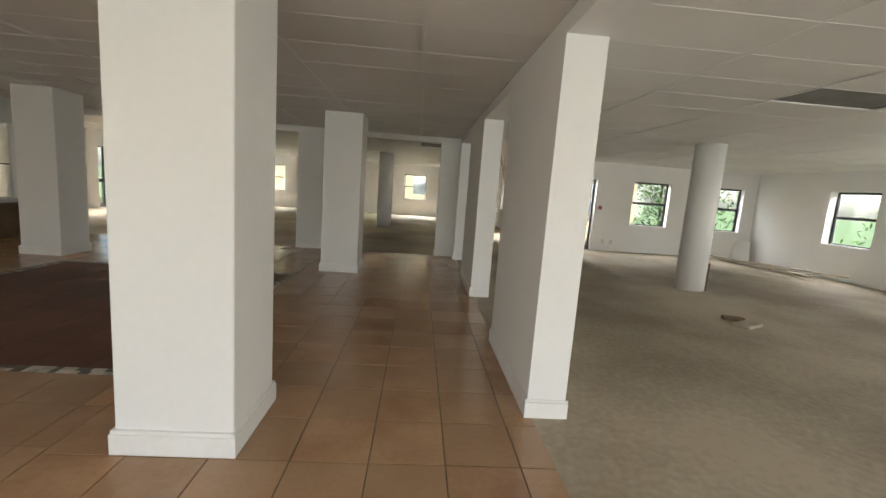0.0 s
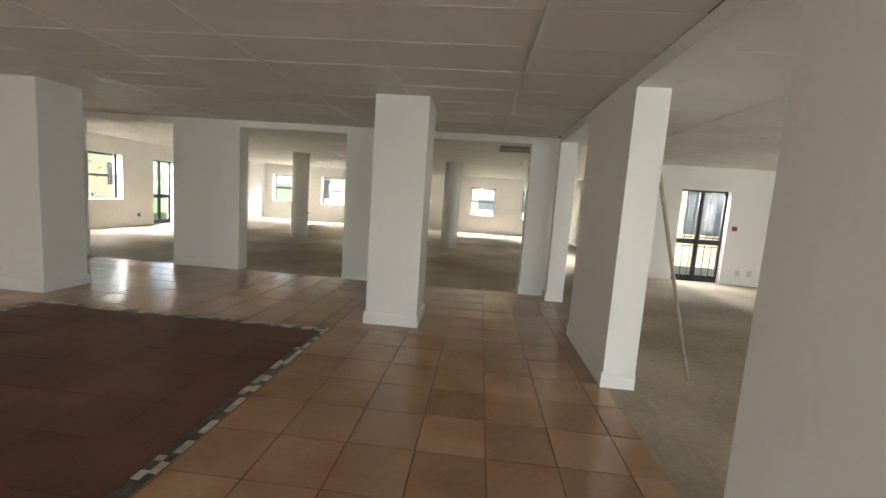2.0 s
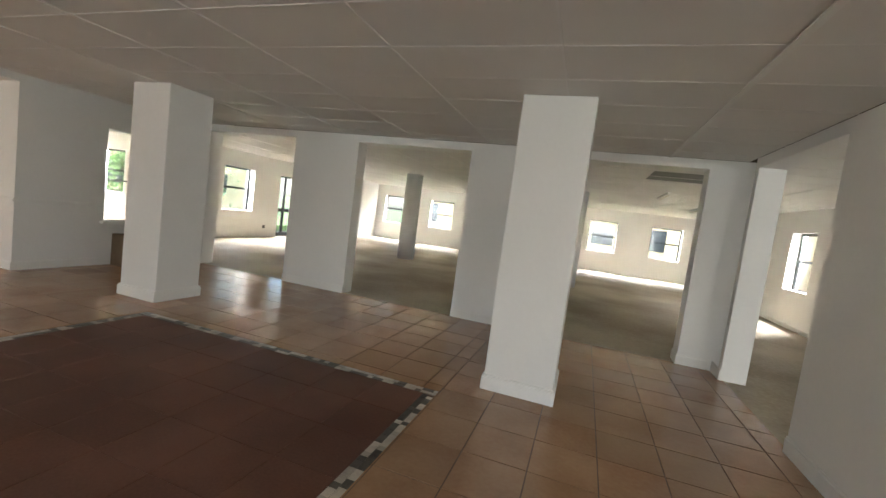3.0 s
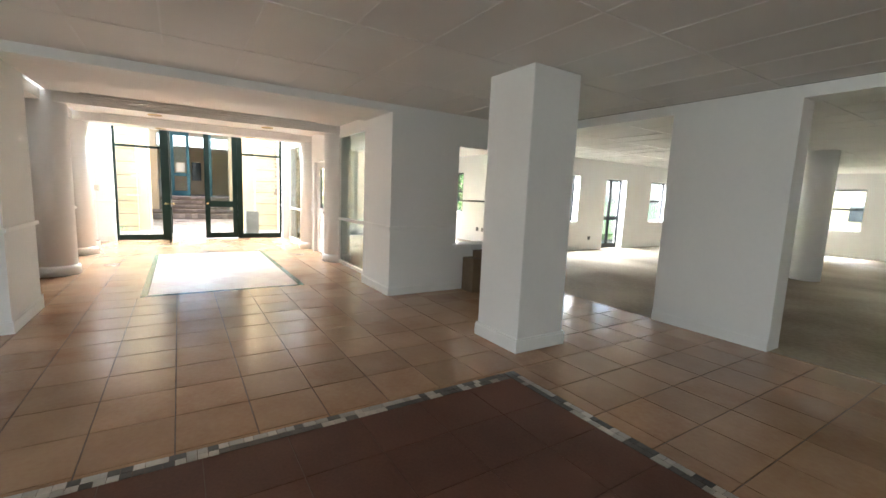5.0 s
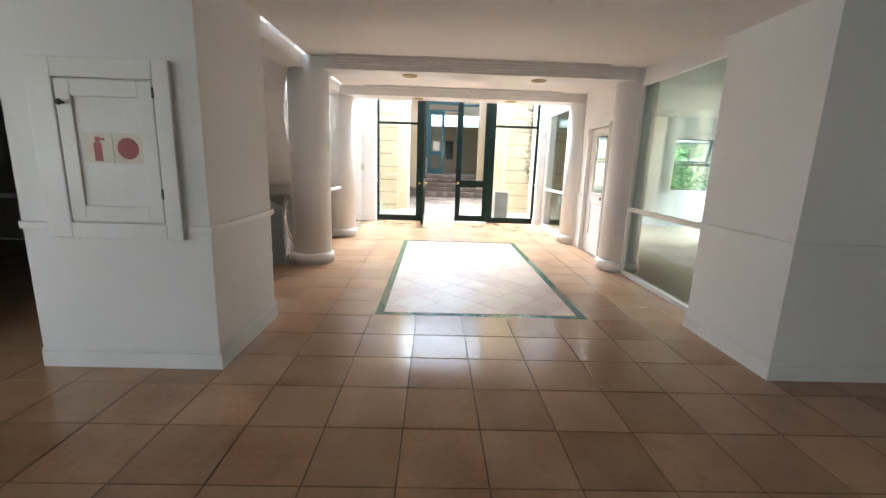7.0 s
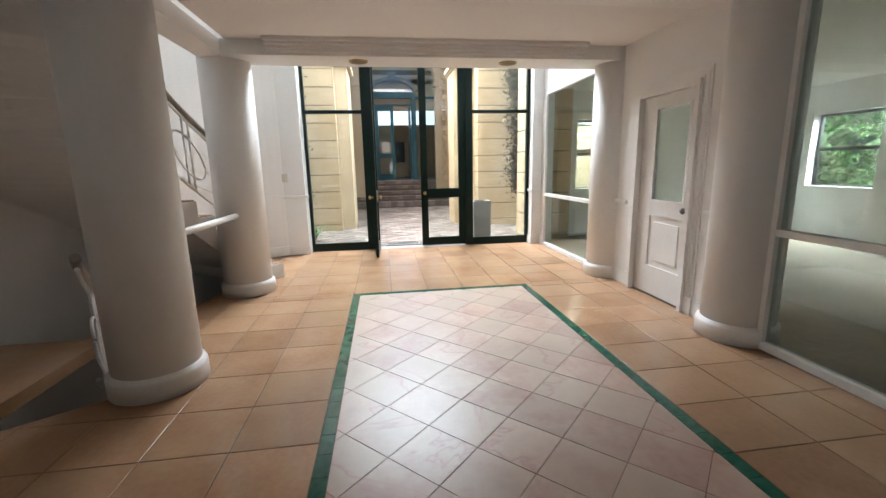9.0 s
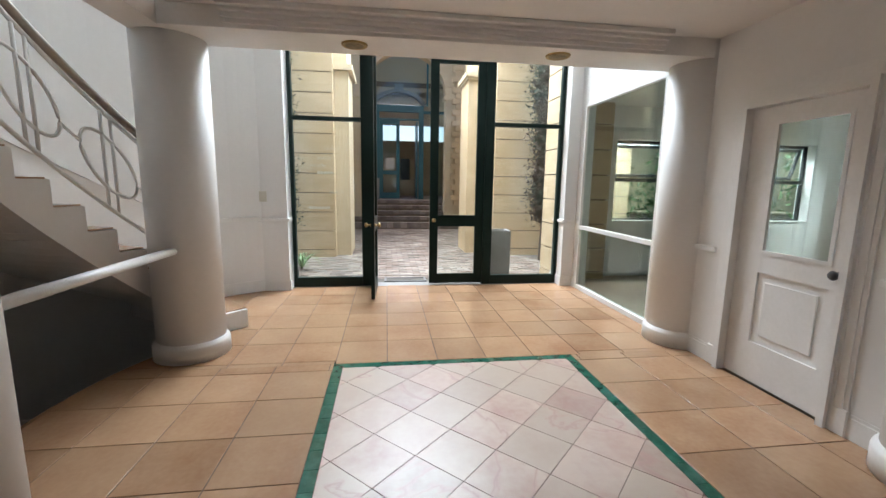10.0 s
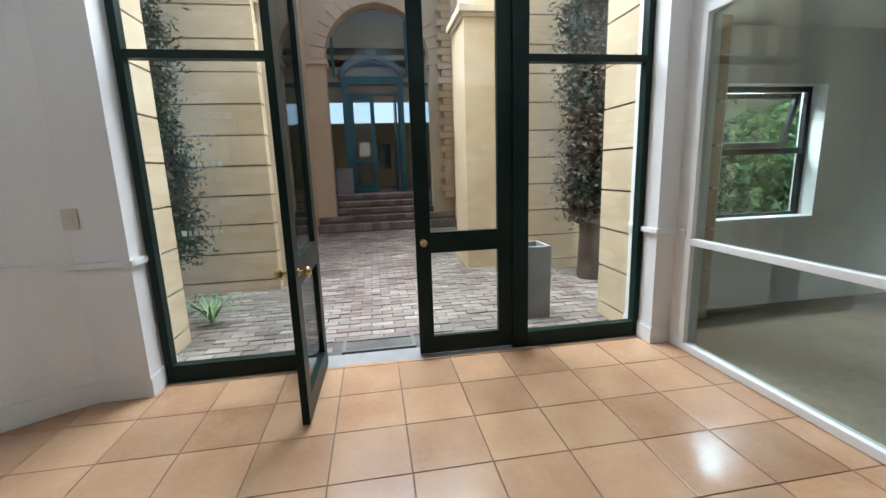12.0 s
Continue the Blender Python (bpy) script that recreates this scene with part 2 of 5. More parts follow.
# mesh helpers
def box(bm, x0, x1, y0, y1, z0, z1, m=None):
    v = [bm.verts.new((x, y, z)) for z in (z0, z1) for x, y in ((x0, y0), (x1, y0), (x1, y1), (x0, y1))]
    if m:
        for q in v:
            q.co = m @ q.co
    for f in ((3, 2, 1, 0), (4, 5, 6, 7), (0, 1, 5, 4), (1, 2, 6, 5), (2, 3, 7, 6), (3, 0, 4, 7)):
        bm.faces.new([v[i] for i in f])
    return v


def prism(bm, poly, z0, z1):
    a = [bm.verts.new((x, y, z0)) for x, y in poly]
    b = [bm.verts.new((x, y, z1)) for x, y in poly]
    bm.faces.new(a[::-1])
    bm.faces.new(b)
    for i in range(len(poly)):
        j = (i + 1) % len(poly)
        bm.faces.new((a[i], a[j], b[j], b[i]))


def lathe(bm, cx, cy, profile, seg=40):
    """Rings of (radius, height) about an upright axis, closed at both ends."""
    rings = [[bm.verts.new((cx + r * math.cos(k * math.tau / seg), cy + r * math.sin(k * math.tau / seg), z)) for k in range(seg)] for r, z in profile]
    for lo, hi in zip(rings, rings[1:]):
        for k in range(seg):
            f = bm.faces.new((lo[k], lo[(k + 1) % seg], hi[(k + 1) % seg], hi[k]))
            f.smooth = True
    bm.faces.new(rings[0][::-1])
    bm.faces.new(rings[-1])


def tube(bm, pts, r, seg=8, closed=False):
    pts = [Vector(p) for p in pts]
    n = len(pts)
    rings = []
    for i, p in enumerate(pts):
        d = (pts[(i + 1) % n] - pts[i - 1]) if closed else (pts[min(i + 1, n - 1)] - pts[max(i - 1, 0)])
        d.normalize()
        side = d.cross(Vector((0, 0, 1)))
        if side.length < 0.05:
            side = Vector((1, 0, 0)) if abs(d.x) < 0.9 else Vector((0, 1, 0))
            side = d.cross(side)
        side.normalize()
        up = side.cross(d)
        rings.append([bm.verts.new(p + r * (math.cos(k * math.tau / seg) * side + math.sin(k * math.tau / seg) * up)) for k in range(seg)])
    for i in range(n if closed else n - 1):
        a, b = rings[i], rings[(i + 1) % n]
        for k in range(seg):
            f = bm.faces.new((a[k], a[(k + 1) % seg], b[(k + 1) % seg], b[k]))
            f.smooth = True
    if not closed:
        bm.faces.new(rings[0])
        bm.faces.new(rings[-1][::-1])


def part(name, bm, mat, parent=None, label="", bevel=0.0):
    if bevel:
        bmesh.ops.bevel(bm, geom=list(bm.edges), offset=bevel, segments=2, affect="EDGES", profile=0.6)
    bmesh.ops.recalc_face_normals(bm, faces=bm.faces)
    me = bpy.data.meshes.new(name)
    bm.to_mesh(me)
    bm.free()
    me.materials.append(mat)
    ob = new(name, me)
    if parent:
        ob.parent = parent
    if label:
        tagged(ob, label)
    return ob


def boxes(name, mat, parent, *bs, label="", bevel=0.0):
    bm = bmesh.new()
    for b in bs:
        box(bm, *b)
    return part(name, bm, mat, parent, label, bevel)


def thing(name, label, category, group="", kind=""):
    return tagged(new(name), label, category, group, kind)


def structure(ob, label, category):
    return tagged(ob, label, category, kind="structure")


def wall(name, axis, p0, p1, a0, a1, z0, z1, holes=(), mat=WHITE, label="white painted plaster wall", category="wall"):
    """A wall with openings through it. axis: the way it runs; p0, p1: its two faces; holes: (a0, a1, z0, z1)."""
    bm = bmesh.new()
    cuts = sorted({a0, a1, *(h[0] for h in holes), *(h[1] for h in holes)})
    for a, b in zip(cuts, cuts[1:]):
        mid = (a + b) / 2
        inside = sorted((h for h in holes if h[0] < mid < h[1]), key=lambda h: h[2])
        z = z0
        for h in inside:
            if h[2] > z:
                box(bm, *((a, b, p0, p1) if axis == "x" else (p0, p1, a, b)), z, h[2])
            z = h[3]
        if z < z1:
            box(bm, *((a, b, p0, p1) if axis == "x" else (p0, p1, a, b)), z, z1)
    bmesh.ops.remove_doubles(bm, verts=bm.verts, dist=0.0005)
    return structure(part(name, bm, mat), label, category)


def skirting(name, mat=TRIM, *runs, h=0.13, label="white painted skirting board"):
    bm = bmesh.new()
    for x0, x1, y0, y1 in runs:
        box(bm, x0, x1, y0, y1, 0.002, h - 0.02)
        e = 0.006
        box(bm, x0 + (e if x1 - x0 < 0.1 else 0), x1 - (e if x1 - x0 < 0.1 else 0), y0 + (e if y1 - y0 < 0.1 else 0), y1 - (e if y1 - y0 < 0.1 else 0), h - 0.019, h)
    return structure(part(name, bm, mat), label, "skirting")

# plan
CEILING, LINTEL = 2.545, 2.43
HALL = (-7.98, 0.76, -3.0, 9.74)
WIN = (0.80, 2.09)
CX, CY, RI, RO = -12.15, 4.97, 2.25, 3.55      # centre and radii of the curved stair


def polar(r, deg):
    return CX + r * math.cos(radians(deg)), CY + r * math.sin(radians(deg))


# ground and rough floors
bm = bmesh.new()
for b in ((-400, -15.6, -400, 400), (10.3, 400, -400, 400), (-15.6, 10.3, 22.7, 400), (-15.6, 10.3, -400, -3.3)):
    box(bm, *b, -0.4, -0.12)
structure(part("ground", bm, GRASS), "green lawn round the building", "ground")
structure(boxes("floor_east", CONCRETE, None, (0.80, 10.3, -3.3, 12.9, -0.2, 0.0), (1.0, 3.7, 12.9, 22.7, -0.2, 0.0)), "bare stained grey screed floor", "floor")
structure(boxes("floor_north", CONCRETE, None, (-11.1, 0.8, 9.78, 22.7, -0.2, 0.0), (0.8, 1.0, 12.9, 22.7, -0.2, 0.0)), "bare stained grey screed floor", "floor")
structure(boxes("floor_office", CONCRETE, None, (-16.1, -11.1, 7.56, 12.9, -0.2, 0.0), (-11.1, -8.2, 7.56, 9.78, -0.2, 0.0)), "bare pale screed floor behind glass", "floor")

# walls of the hall
wall("wall_east", "y", 0.76, 1.02, -3.0, 9.5, 0, CEILING, [(-1.5, 3.21, 0, LINTEL), (4.63, 6.34, 0, LINTEL), (7.73, 9.4, 0, LINTEL)])
wall("wall_north", "x", 9.74, 10.0, -8.2, 1.02, 0, CEILING,
     [(-7.53, -5.68, 0, LINTEL), (-4.48, -2.63, 0, LINTEL), (-1.43, 0.37, 0, LINTEL)])
wall("wall_west", "y", -8.2, -7.98, -3.0, 9.74, 0, CEILING + 0.1,
     [(1.35, 2.41, 0, 2.155), (3.55, 7.256, 0, 2.455), (8.33, 9.47, 0.68, 2.11)])
south = [(x, x + 1.9, 0.5, 2.3) for x in (-6.9, -4.2, -1.6, 2.0, 5.0, 7.6)]
wall("wall_south", "x", -3.3, -3.0, -8.2, 10.3, 0, 2.9, south)
# outer walls of the wings
N_WIN = [(-10.35, -9.23), (-7.96, -6.83), (-0.85, 0.28), (1.53, 2.65)]
wall("wall_far_north", "x", 22.4, 22.7, -11.1, 3.75, 0, 2.9, [(*w, *WIN) for w in N_WIN] + [(-4.26, -3.2, 0, 2.06)])
W_WIN = [(13.18, 14.33), (17.72, 18.78)]
wall("wall_far_west", "y", -11.1, -10.8, 12.9, 22.4, 0, 2.9, [(*w, *WIN) for w in W_WIN] + [(15.48, 16.45, 0, 2.07)])
wall("wall_far_east", "y", 3.47, 3.75, 12.9, 22.4, 0, 2.9, [(14.3, 15.4, *WIN), (17.6, 18.7, *WIN)])
E_WIN = [(6.2, 7.32), (8.5, 9.6)]
wall("wall_east_room_north", "x", 12.65, 12.9, 3.47, 10.3, 0, 2.9, [(*w, *WIN) for w in E_WIN] + [(4.05, 5.1, 0, 2.06)])
wall("wall_east_room", "y", 10.0, 10.3, -3.0, 12.65, 0, 2.9, [(9.27, 10.42, *WIN), (5.6, 6.75, *WIN), (2.0, 3.15, *WIN)])
# office behind the glass
wall("wall_office_north", "x", 12.65, 12.9, -16.1, -10.8, 0, 2.9, [(-15.2, -14.07, 0.86, 2.15), (-12.52, -11.45, 0, 2.12)])
wall("wall_office_west", "y", -16.1, -15.85, 7.5, 12.65, 0, 2.9, [(8.4, 9.5, 0.88, 2.16), (10.85, 11.95, 0.88, 2.16)])
wall("wall_office_end", "y", -15.85, -15.62, 7.41, 7.62, -0.12, 6.0)
# foyer
wall("wall_foyer_glass", "x", 7.5, 7.64, -15.6, -8.2, 0, 2.62,
     [(-15.12, -13.42, 0.0, 2.52), (-12.5, -11.62, 0.0, 2.05), (-10.85, -9.06, 0.0, 2.45)])
wall("wall_foyer_upper", "x", 7.5, 7.64, -15.6, -8.2, 2.62, 5.8)
wall("pier_east", "y", -8.94, -8.2, 7.256, 7.5, 0, 2.6)
wall("pier_west", "y", -8.94, -8.2, 3.2, 3.55, 0, 2.6)
wall("wall_foyer_corner", "y", -15.62, -15.25, 2.98, 3.56, -0.12, 6.0)
wall("wall_window_nib", "y", -15.62, -15.25, 7.33, 7.5, -0.12, 6.0)

bm = bmesh.new()
seg = 56
lo = [208 + k * (334 - 208) / seg for k in range(seg + 1)]
for a, b in zip(lo, lo[1:]):
    prism(bm, [polar(RO, a), polar(RO + 0.2, a), polar(RO + 0.2, b), polar(RO, b)], -3.0, 6.0)
bmesh.ops.remove_doubles(bm, verts=bm.verts, dist=0.001)
structure(part("wall_stair_curved", bm, WHITE), "curved white plaster wall behind the stair", "wall")
wall("wall_stair_link", "y", -9.1, -8.94, 1.9, 3.3, -3.0, 6.0)
wall("wall_upper_east", "y", -8.94, -8.7, 1.9, 7.64, 2.75, 6.0)
# lower level coloured dark in place of the shade down there
structure(boxes("floor_basement", GLOOM, None, (-16.0, -8.5, 0.8, 5.2, -3.2, -3.0)), "floor of the lower level, its gloom put into the colour", "floor")
wall("wall_under_foyer", "x", 4.9, 5.0, -15.6, -8.7, -3.0, -0.25, mat=GLOOM, label="wall under the foyer, its gloom put into the colour")
# dark passage beside the cabinet
wall("wall_passage_north", "x", 2.41, 2.55, -9.6, -8.2, 0, 2.6)
wall("wall_passage_end", "y", -12.15, -12.0, -3.0, 1.25, 0, 2.6)
wall("wall_passage_side", "x", 1.25, 1.39, -12.15, -9.6, 0, 2.6)
wall("wall_passage_corner", "y", -9.75, -9.6, 1.39, 2.55, 0, 2.6)
wall("wall_passage_south", "x", -3.15, -3.0, -12.15, -8.2, 0, 2.6)
structure(boxes("floor_passage", TERRA, None, (-12, -8.2, -3.0, 2.41, -0.1, -0.004)), "dark terracotta passage floor", "floor")
structure(boxes("ceiling_passage", PLASTER, None, (-12.15, -8.2, -3.15, 2.55, 2.6, 2.7)), "white passage ceiling", "ceiling")


# ceilings
def board_ceiling(name, x0, x1, y0, y1, z, label, gone=()):
    """Boards of 1.14 x 0.575 m in a grid of thin pressed bars, one mesh."""
    bm = bmesh.new()
    gx, gy, g = 1.14, 0.5745, 0.006
    i0, i1 = math.floor((x0 + 0.08) / gx), math.ceil((x1 + 0.08) / gx)
    j0, j1 = math.floor((y0 - 4.79) / gy), math.ceil((y1 - 4.79) / gy)
    for i in range(i0, i1):
        for j in range(j0, j1):
            a, b = max(x0, -0.08 + i * gx + g), min(x1, -0.08 + (i + 1) * gx - g)
            c, d = max(y0, 4.79 + j * gy + g), min(y1, 4.79 + (j + 1) * gy - g)
            if b - a < 0.03 or d - c < 0.03 or (i, j) in gone:
                continue
            sag = random.uniform(-0.003, 0.003)
            box(bm, a, b, c, d, z + 0.004 + sag, z + 0.02)
    ob = structure(part(name, bm, CEIL), label, "ceiling")
    bars = bmesh.new()
    for i in range(i0, i1 + 1):
        x = -0.08 + i * gx
        if x0 < x < x1:
            box(bars, x - 0.008, x + 0.008, y0, y1, z - 0.002, z + 0.003)
    for j in range(j0, j1 + 1):
        y = 4.79 + j * gy
        if y0 < y < y1:
            box(bars, x0, x1, y - 0.0075, y + 0.0075, z + 0.0005, z + 0.0035)
    structure(part(name.replace("ceiling", "ceiling_grid"), bars, CEILBAR), "pale pressed metal bars between ceiling boards", "ceiling")
    return ob


board_ceiling("ceiling_hall", -7.98, 0.76, -3.0, 9.74, CEILING, "grey-white ceiling boards in a bar grid")
board_ceiling("ceiling_east", 1.02, 10.0, -3.0, 12.65, CEILING + 0.02, "grey-white ceiling boards, one missing", gone={(3, -1)})
board_ceiling("ceiling_north", -10.8, 3.47, 10.0, 22.4, CEILING + 0.02, "grey-white ceiling boards over the empty wing", gone={(0, 11), (0, 12)})
# proud white strip put in for the bright reflection along this one bar
structure(boxes("ceiling_strip", TRIM, None, (-0.1, -0.06, -3.0, 9.74, CEILING - 0.012, CEILING - 0.0026)), "white strip added for the glint along one ceiling bar", "ceiling")
# boards added in the gaps; their grey holds the dimness of the void
structure(boxes("ceiling_recess", GREYPOT, None, (3.3, 4.5, 4.2, 4.8, 2.588, 2.60), (-0.1, 1.1, 11.0, 12.3, 2.588, 2.60)), "grey boards added above missing ceiling panels, the gap's dimness in their colour", "ceiling")
structure(boxes("roof_slab", GROOVE, None, (-8.2, 10.3, -3.3, 12.9, 2.9, 3.1), (-11.1, 3.75, 12.9, 22.7, 2.9, 3.1), (-16.1, -8.2, 7.64, 12.9, 2.9, 3.1)), "dark roof slab above the ceilings", "roof")
structure(boxes("ceiling_office", PLASTER, None, (-15.85, -8.2, 7.64, 12.65, 2.66, 2.76), (-10.8, -8.2, 10.0, 12.65, 2.62, 2.66)), "white office ceiling", "ceiling")
structure(boxes("ceiling_foyer", PLASTER, None, (-13.32, -8.2, 3.35, 7.5, 2.62, 2.76)), "white plaster foyer ceiling", "ceiling")
structure(boxes("ceiling_void", PLASTER, None, (-15.7, -8.7, 1.2, 7.64, 5.8, 6.0)), "high white ceiling over the stair", "ceiling")
structure(boxes("soffit_opening", PLASTER, None, (-8.94, -8.2, 3.55, 7.256, 2.455, 2.62)), "white soffit over the wide opening", "ceiling")


def foyer_beam(x0, x1):
    """Dropped beam with a stepped moulding on its east face."""
    bm = bmesh.new()
    box(bm, x0, x1, 3.3, 7.5, 2.475, 2.62)
    for k, (d, z0, z1) in enumerate(((0.03, 2.50, 2.53), (0.055, 2.53, 2.56), (0.085, 2.56, 2.585), (0.13, 2.585, 2.619))):
        box(bm, x1 - 0.002 * k, x1 + d, 3.722, 7.018, z0 + 0.0004 * k, z1)
    return structure(part("ceiling_beam", bm, TRIM, bevel=0.004), "white moulded beam between the round columns", "beam")


structure(boxes("ceiling_margin", PLASTER, None, (-13.32, -8.94, 3.05, 3.297, 2.476, 2.62)), "white lowered ceiling edge over the stair columns", "ceiling")
foyer_beam(-11.36, -10.86)
foyer_beam(-13.32, -12.86)

# skirtings and dado rails
s = 0.016
skirting("baseboard_hall", TRIM,
         (0.76 - s, 0.76, 3.21, 4.63), (0.76 - s, 0.76, 6.34, 7.73), (0.76 - s, 1.02 + s, 3.21 - s, 3.21), (0.76 - s, 1.02, 6.34 - s, 6.34),
         (-5.68, -4.48, 9.74 - s, 9.74), (-2.63, -1.43, 9.74 - s, 9.74), (0.37, 0.76, 9.74 - s, 9.74), (-7.98, -7.53, 9.74 - s, 9.74),
         (-7.98, -7.98 + s, 2.41, 3.55), (-7.98, -7.98 + s, 7.256, 9.72), (-8.94, -7.98 + s, 3.55, 3.55 + s), (-8.94, -7.98 + s, 7.256 - s, 7.256),
         (-7.98, -7.98 + s, -3.0, 1.35), (0.37 - s, 0.37, 9.74 - s, 10.0), (0.76 - s, 0.76, 9.4, 9.74))
skirting("baseboard_foyer", TRIM,
         (-13.42, -12.6, 7.5 - s, 7.5), (-11.52, -10.85, 7.5 - s, 7.5), (-15.25, -15.12, 7.5 - s, 7.5), (-15.25, -15.25 + s, 7.33, 7.5), (-15.62, -15.25 + s, 7.33 - s, 7.33),
         (-15.25, -15.25 + s, 3.0, 3.56), (-15.62, -15.25 + s, 3.56, 3.56 + s), (-8.94 - s, -8.94, 3.2, 3.55 + s), (-8.94 - s, -8.94, 7.256 - s, 7.5), h=0.15)
skirting("baseboard_wings", TRIM, (-10.8, -10.8 + s, 12.9, 15.4), (-10.8, -10.8 + s, 16.5, 22.4), (-10.8, -4.3, 22.4 - s, 22.4), (-3.15, 3.47, 22.4 - s, 22.4),
         (3.47 - s, 3.47, 12.65, 22.4), (3.47, 4.0, 12.65 - s, 12.65), (5.15, 10.0, 12.65 - s, 12.65), (10.0 - s, 10.0, -3, 12.65), h=0.09)


def dado(bm, x0, x1, y0, y1, z=0.915):
    """A rail of three steps; the thin side tells which way it sticks out."""
    box(bm, x0, x1, y0, y1, z, z + 0.045)


bm = bmesh.new()
d = 0.026
for r in ((-7.98, -7.98 + d, 7.256 - d, 8.28), (-7.98, -7.98 + d, 2.41, 2.60), (-7.98, -7.98 + d, 3.43, 3.55 + d), (-8.94 - d, -7.98, 3.55, 3.55 + d), (-8.94 - d, -7.98, 7.256 - d, 7.256),
          (-8.94 - d, -8.94, 3.2, 3.55), (-15.25, -15.25 + d, 3.0, 3.56 + d), (-15.60, -15.25, 3.56, 3.56 + d), (-15.25, -15.25 + d, 7.33 - d, 7.5), (-15.6, -15.25, 7.33 - d, 7.33),
          (-15.22, -15.14, 7.5 - d, 7.5), (-13.4, -12.64, 7.5 - d, 7.5), (-11.48, -10.88, 7.5 - d, 7.5), (-8.2 - d, -8.2, -1, 1.3), (-9.6, -9.6 + d, -1, 2.0), (-9.0, -8.2, 2.41 - d, 2.41)):
    dado(bm, *r)
structure(part("dado_rail", bm, TRIM, bevel=0.008), "white painted dado rail at waist height", "rail")


# square pillars
def pillar(x0, y0):
    p = thing("square_pillar", "white square pillar with a skirting on the tiles", "pillar", "square pillars of the hall")
    p.location = (x0 + 0.3, y0 + 0.3, 0)
    boxes("shaft", WHITE, p, (-0.297, 0.297, -0.29, 0.29, 0.002, CEILING), bevel=0.012)
    bm = bmesh.new()
    e = 0.315
    box(bm, -e, e, -e, e, 0.003, 0.115)
    box(bm, -e + 0.006, e - 0.006, -e + 0.006, e - 0.006, 0.114, 0.135)
    part("skirting", bm, TRIM, p, bevel=0.004)
    return p


first = pillar(-1.583, 7.43)
for x, y in ((-6.168, 7.415), (-1.525, 2.70), (-6.2, 2.72)):
    copy_thing(first, pose(x + 0.3, y + 0.3, 0))


# round columns
def column(x, y, r, h, ring=True, label="round white column with a ringed base", group="round columns of the foyer"):
    c = thing("round_column", label, "column", group)
    c.location = (x, y, 0)
    bm = bmesh.new()
    lathe(bm, 0, 0, [(r, 0.003), (r, h)], 56)
    part("shaft", bm, WHITE, c)
    if ring:
        bm = bmesh.new()
        lathe(bm, 0, 0, [(r + 0.03, 0.002), (r + 0.03, 0.115), (r + 0.024, 0.13), (r + 0.008, 0.14), (r + 0.004, 0.15)], 56)
        part("base_ring", bm, TRIM, c)
    return c


for x, y in ((-11.08, 3.28), (-13.2, 3.22), (-11.09, 7.54), (-13.1, 7.56)):
    column(x, y, 0.255, 2.62 if x > -12 or y > 5 else 2.6)
for x, y in ((-1.25, 15.62), (-6.0, 15.6)):
    column(x, y, 0.25, CEILING + 0.02, False, "plain round white column on bare screed", "round columns of the wings")
column(4.95, 7.8, 0.24, CEILING + 0.02, False, "plain round white column on bare screed", "round columns of the wings")
column(4.95, 1.6, 0.24, CEILING + 0.02, False, "plain round white column on bare screed", "round columns of the wings")


# windows
def pane(name, parent, x0, x1, y0, y1, z0, z1, mat=GLASS, label=""):
    ob = boxes(name, mat, parent, (x0, x1, y0, y1, z0, z1), label=label)
    ob.visible_shadow = False
    return ob


count = [0, 0]


